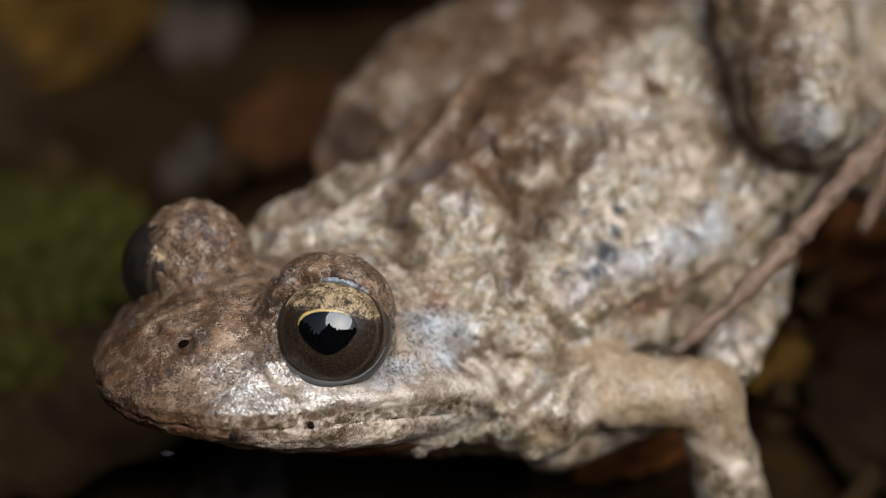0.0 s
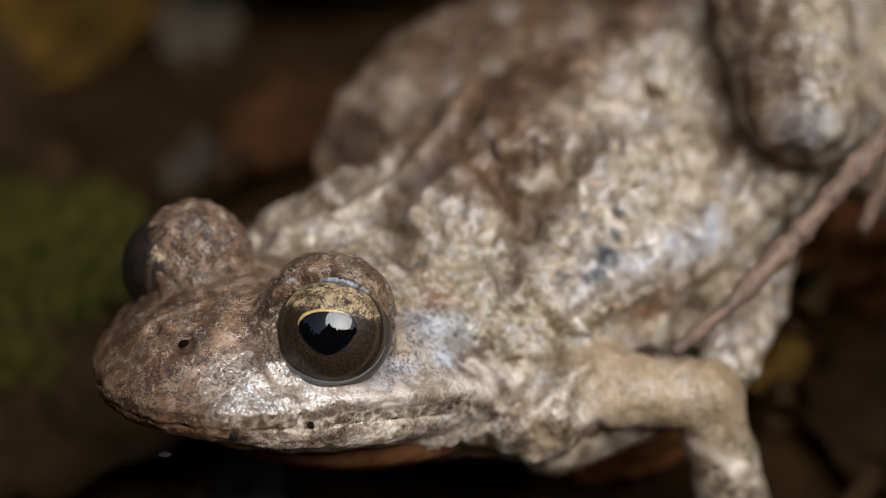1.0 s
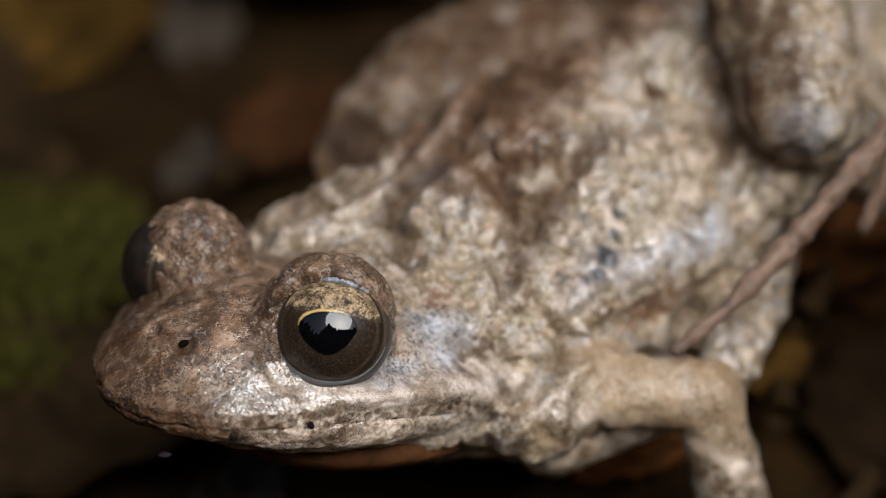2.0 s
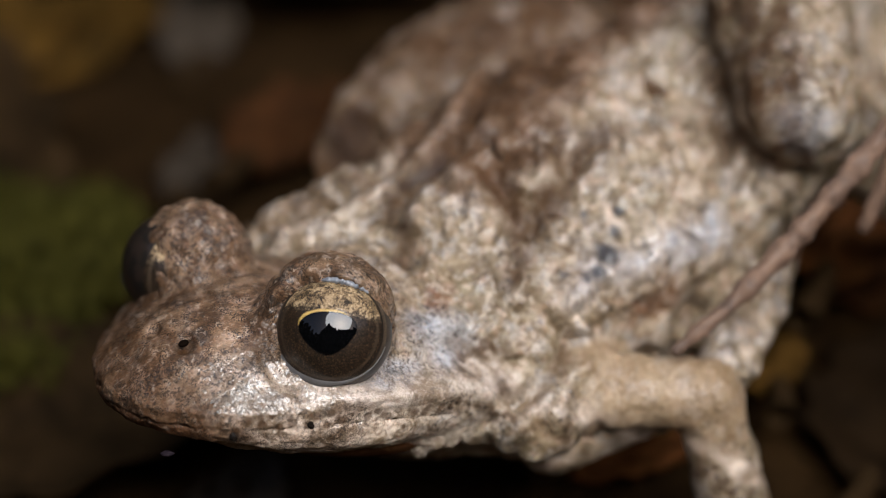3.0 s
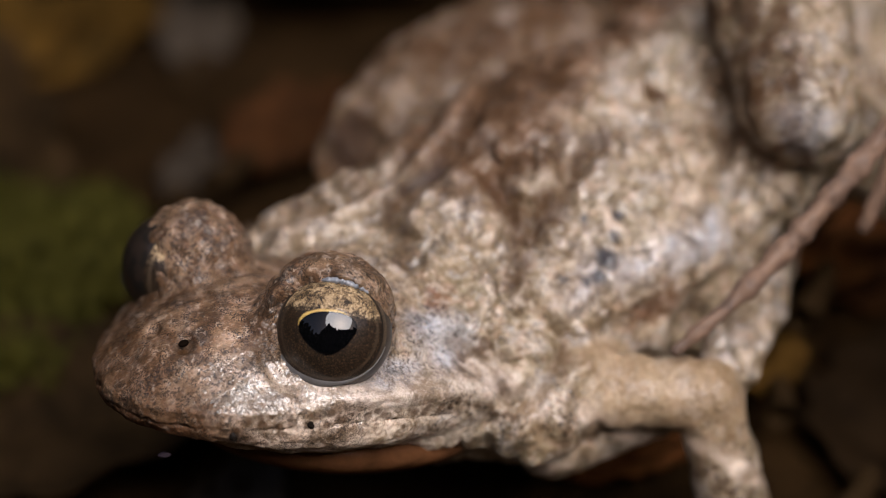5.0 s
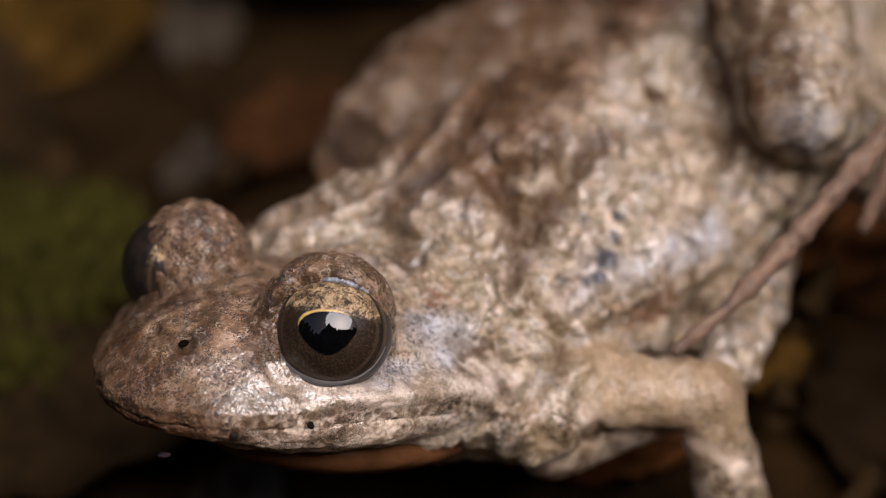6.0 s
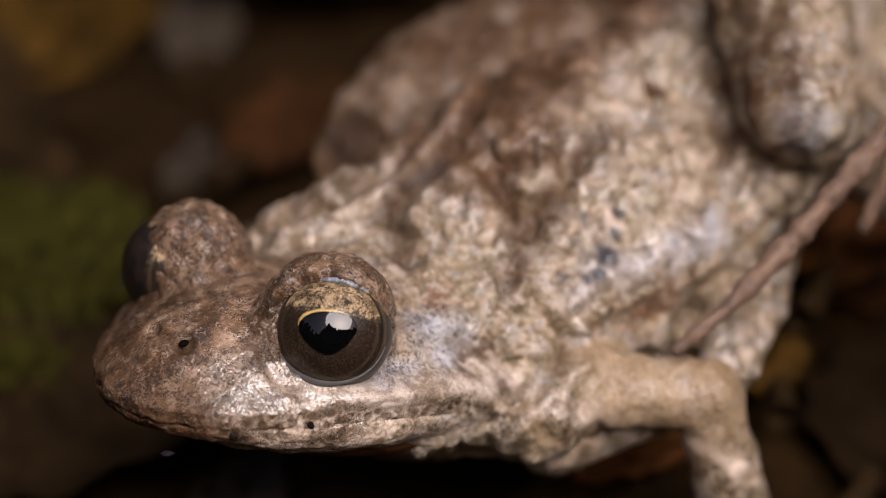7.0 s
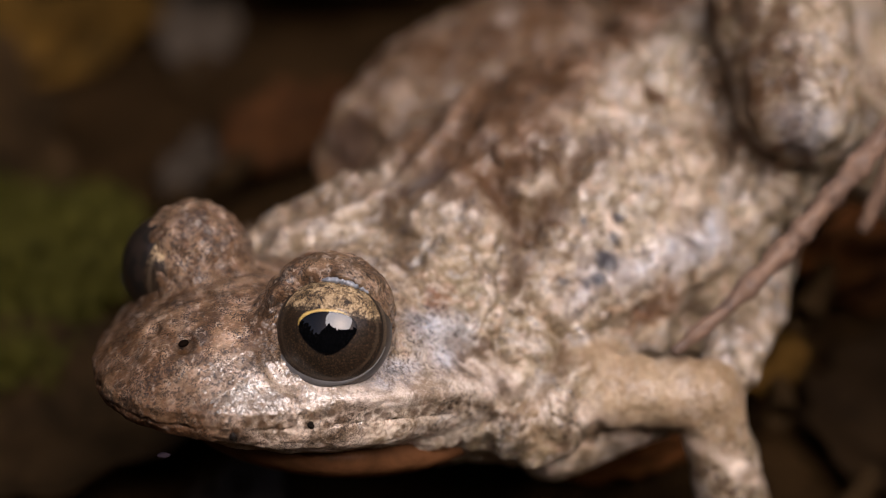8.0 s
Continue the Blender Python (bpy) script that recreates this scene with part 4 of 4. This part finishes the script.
def eye_rim(parent):
    bm = bmesh.new()
    n = 48
    inner, top, outer = [], [], []
    for k in range(n + 1):
        f = k / n
        a = 0.15 + 0.33 * f
        w = 0.012 + 0.15 * math.sin(math.pi * f) ** 0.7
        j = a * 72
        inner.append(bm.verts.new(on_ball(*pupil_outline(j, 72, 0.985), 0.0)))
        top.append(bm.verts.new(on_ball(*pupil_outline(j, 72, 1.0 + w * 0.5), 0.022)))
        outer.append(bm.verts.new(on_ball(*pupil_outline(j, 72, 1.0 + w), -0.01)))
    for a, b in ((inner, top), (top, outer)):
        for k in range(n):
            bm.faces.new((a[k], b[k], b[k + 1], a[k + 1]))
    return part("pupil_rim", bm, GOLD_RIM, parent, "thin golden rim above the pupil")


def lower_lid(parent):
    """A wet grey band that follows the lower edge of the opening."""
    bm = bmesh.new()
    rings = []
    n, m = 60, 10
    for k in range(n + 1):
        a = radians(188 + 164 * k / n)
        dip = max(-math.sin(a), 0)
        cosa = 0.35 + 0.16 * dip ** 2 - 0.03
        sina = math.sqrt(1 - cosa * cosa)
        d = Vector((sina * math.cos(a), sina * math.sin(a), cosa))
        out = (d - Vector((0, 0, 1)) * 0.9).normalized()
        w = 0.21 * math.exp(-((k / n - 0.40) / 0.24) ** 2) + 0.025
        ring = []
        for j in range(m):
            b = math.tau * j / m
            ring.append(bm.verts.new((d * (EYE_R + 0.02 + 0.6 * w * math.cos(b)) + out * (w * math.sin(b))) * MM))
        rings.append(ring)
    for a, b in zip(rings, rings[1:]):
        for j in range(m):
            bm.faces.new((a[j], a[(j + 1) % m], b[(j + 1) % m], b[j]))
    return part("lower_eyelid", bm, LID_RIM, parent, "wet grey lower eyelid rim")


def upper_lid_glint(parent):
    """A blue-grey strip that paints the glint on the upper lid's wet edge."""
    bm = bmesh.new()
    rings = []
    n, m = 60, 10
    for k in range(n + 1):
        a = radians(52 + 62 * k / n)
        cosa = 0.35 + 0.25 * max(math.sin(a), 0) ** 2 - 0.035
        sina = math.sqrt(1 - cosa * cosa)
        d = Vector((sina * math.cos(a), sina * math.sin(a), cosa))
        w = 0.15 * math.sin(math.pi * k / n) ** 0.6 * (1 + 0.6 * noise.noise((k * 0.31, 2.0, 5.0))) + 0.015
        out = (d * 0.4 - Vector((0, 0, 1))).normalized()
        rings.append([bm.verts.new((d * (EYE_R + 0.06 + w * math.cos(math.tau * j / m)) + out * (1.3 * w * math.sin(math.tau * j / m))) * MM) for j in range(m)])
    for a, b in zip(rings, rings[1:]):
        for j in range(m):
            bm.faces.new((a[j], a[(j + 1) % m], b[(j + 1) % m], b[j]))
    return part("lid_glint", bm, LID_GLINT, parent, "wet blue-grey margin of the upper eyelid")


LID_GLINT = plain_material("lid_glint", (0.24, 0.26, 0.29), 0.3, (0.08, 0.085, 0.095), 2500, 0.0001, 0.7)
for e, side in zip(EYES, (1, -1)):
    c = Vector(from_head(e)) * MM
    g = Vector(HEAD_TURN @ gaze(side))
    up = Vector(HEAD_TURN @ np.float32((0, 0, 1)))
    up = (up - g * up.dot(g)).normalized()
    m = Matrix((up.cross(g), up, g)).transposed().to_4x4()
    bm = bmesh.new()
    bmesh.ops.create_uvsphere(bm, u_segments=96, v_segments=64, radius=EYE_R * MM)
    ball = part("eyeball", bm, IRIS, frog, "dark bronze eye with a gold upper rim")
    ball.matrix_basis = Matrix.Translation(c) @ m
    eye_pupil(ball)
    eye_rim(ball)
    lower_lid(ball)
    if side > 0:
        upper_lid_glint(ball)


# ---- the twig ----
BARK = plain_material("twig_bark", (0.19, 0.110, 0.070), 0.75, (0.055, 0.030, 0.019), 900, 0.0004, 0.1)
FROG_AT = frog.matrix_world.copy()


def by_frog(x, y, z):
    """A place given beside the frog's neck, in millimetres."""
    return FROG_AT @ (Vector((x, y, z + 13.0)) * MM)


def stem(name, pts, radii, mat, parent=None, label="", sides=14, knots=0.0, seed=1):
    """A tapered, knobbly stem through the points."""
    rnd = random.Random(seed)
    pts = [Vector(p) for p in pts]
    fine, rad = [], []
    n = len(pts)
    for i in range(n - 1):
        p0, p1, p2, p3 = pts[max(i - 1, 0)], pts[i], pts[i + 1], pts[min(i + 2, n - 1)]
        for k in range(12):
            t = k / 12
            fine.append(0.5 * ((2 * p1) + (p2 - p0) * t + (2 * p0 - 5 * p1 + 4 * p2 - p3) * t * t + (3 * p1 - p0 - 3 * p2 + p3) * t ** 3))
            rad.append(radii[i] + (radii[i + 1] - radii[i]) * t)
    fine.append(pts[-1])
    rad.append(radii[-1])
    bm = bmesh.new()
    rings = []
    for i, p in enumerate(fine):
        d = (fine[min(i + 1, len(fine) - 1)] - fine[max(i - 1, 0)]).normalized()
        a = d.orthogonal().normalized()
        a = (Vector((0, 0, 1)) - d * d.z).normalized() if abs(d.z) < 0.95 else a
        b = d.cross(a)
        swell = 1 + knots * rnd.uniform(-1, 1) + (0.55 * knots * 2 if i % 11 == 5 else 0)
        ring = []
        for k in range(sides):
            w = math.tau * k / sides
            q = p * 1000
            r = rad[i] * swell * (1 + 0.22 * noise.noise((q.x * 1.1, q.y * 1.1 + k * 0.9, q.z)))
            ring.append(bm.verts.new(p + (a * math.cos(w) + b * math.sin(w)) * r))
        rings.append(ring)
    for a, b in zip(rings, rings[1:]):
        for k in range(sides):
            bm.faces.new((a[k], a[(k + 1) % sides], b[(k + 1) % sides], b[k]))
    bm.faces.new(rings[0][::-1])
    bm.faces.new(rings[-1])
    return part(name, bm, mat, parent, label)


twig = stem("twig", [by_frog(-10.6, 12.6, 0.2), by_frog(-14, 12.9, 1.4), by_frog(-18, 12.9, 3.0), by_frog(-22, 13.0, 5.3), by_frog(-25.5, 13.2, 7.4), by_frog(-33, 14.0, 11.5)],
            [0.00028, 0.00044, 0.00056, 0.00052, 0.00064, 0.0008], BARK, None, "", knots=0.2, seed=4)
tagged(twig, "thin dry brown twig leaning on the frog", "twig")
stem("side_twig", [by_frog(-25.2, 13.3, 7.2), by_frog(-23.9, 13.9, 5.3), by_frog(-22.7, 13.9, 2.9), by_frog(-22.5, 13.8, 2.2)],
     [0.0005, 0.00042, 0.0004, 0.0003], BARK, twig, knots=0.1, seed=9)


# ---- nostrils ----
def nostril(place):
    """A near-black oval lump whose colour stands for the nostril's shaded inside."""
    bm = bmesh.new()
    bmesh.ops.create_icosphere(bm, subdivisions=3, radius=1)
    at = Vector(from_head(place)) * MM
    for v in bm.verts:
        v.co = at + Vector((v.co.x * 0.27, v.co.y * 0.20, v.co.z * 0.14)) * MM
    return part("nostril", bm, NOSTRIL_SHADE, frog, "dark open nostril")


NOSTRIL_SHADE = plain_material("nostril_shade", (0.006, 0.003, 0.002), 0.9, (0.003, 0.002, 0.001), 3000)
nostril((5.2, 0.65, -1.06))

# ---- small bits on the frog ----
DIRT = plain_material("dirt", (0.014, 0.010, 0.008), 0.85, (0.005, 0.004, 0.003), 5000, 0.0001, 0.1)


def water_material():
    m, nt, bsdf = material("water")
    bsdf.inputs["Base Color"].default_value = (0.014, 0.010, 0.013, 1)
    bsdf.inputs["Roughness"].default_value = 0.6
    bsdf.inputs["IOR"].default_value = 1.33
    bsdf.inputs["Specular IOR Level"].default_value = 0.04
    return m


def lump(name, radius, squash, mat, seed, label, category):
    bm = bmesh.new()
    bmesh.ops.create_icosphere(bm, subdivisions=3, radius=1)
    for v in bm.verts:
        f = 1 + 0.35 * noise.noise(v.co * 1.3 + Vector((seed, 0, 0))) + 0.15 * noise.noise(v.co * 3.1 + Vector((0, seed, 0)))
        v.co = Vector((v.co.x * squash[0], v.co.y * squash[1], v.co.z * squash[2])) * f * radius
    ob = part(name, bm, mat, None)
    return tagged(ob, label, category)


def head_place(x, y, z):
    return FROG_AT @ (Vector(from_head((x, y, z))) * MM)


for i, (x, y, z, r) in enumerate(((2.62, 6.78, -3.6, 0.17), (6.0, 5.14, -4.05, 0.20), (4.05, 5.1, -2.8, 0.10), (4.4, 4.0, -4.9, 0.09))):
    grain_ob = lump("dirt_grain", r * MM, (1.0, 0.9, 1.1), DIRT, i * 3.7, "tiny black dirt grain on the frog's lip", "dirt")
    grain_ob["group"] = "dirt grains on the lip"
    grain_ob.location = head_place(x, y, z)
WATER = water_material()
DROP = lump("water_drop", 0.20 * MM, (1.5, 0.8, 0.55), WATER, 11.0, "small murky water drop under the chin", "water drop")


# Throat level, tenths of a millimetre below its highest place, second by second.
BREATH = [(0.0, 1), (0.1, 4), (0.2, 8), (0.3, 1), (0.4, 13), (0.5, 15), (0.6, 0), (0.7, 3), (0.8, 10), (0.9, 0), (1.0, 9), (1.1, 15),
          (1.2, 0), (1.3, 0), (1.4, 12), (1.5, 16), (1.6, 0), (1.7, 1), (1.85, 12), (1.95, 14), (2.1, 0), (2.3, 10), (2.4, 1), (2.55, 9),
          (2.65, 1), (2.8, 17), (2.9, 8), (3.0, 1), (3.1, 6), (3.2, 11), (3.3, 1), (3.4, 7), (3.5, 8), (3.6, 0), (3.7, 3), (3.8, 8),
          (3.9, 0), (4.0, 8), (4.1, 5), (4.2, 0), (4.3, 7), (4.4, 5), (4.5, 1), (4.6, 16), (4.7, 9), (4.85, 0), (5.0, 11), (5.15, 0),
          (5.3, 12), (5.45, 0), (5.6, 13), (5.7, 5), (5.8, 0), (5.9, 13), (6.0, 11), (6.1, 0), (6.2, 7), (6.3, 10), (6.4, 0), (6.5, 6),
          (6.6, 0), (6.7, 0), (6.8, 13), (6.9, 16), (7.0, 1), (7.1, 4), (7.2, 16), (7.3, 2), (7.4, 1), (7.5, 7), (7.6, 0), (7.7, 4),
          (7.8, 1), (7.9, 5), (8.0, 13)]


def motions():
    down = Vector(HEAD_TURN @ np.float32((0.0, 0, -1))) * MM
    walk(THROAT, [(t, Matrix.Translation(down * (0.09 * b + 0.75))) for t, b in BREATH])
    hang = head_place(7.25, 2.3, -5.55)
    walk(DROP, [(t, Matrix.Translation(hang + Vector((-0.014, 0.0, -0.009)) * (b * MM))) for t, b in BREATH])
    sink = Vector((0.03, 0, -1)) * MM
    walk(torso, [(t, Matrix.Translation(sink * (0.022 * b + 0.030 * t))) for t, b in BREATH])


motions()
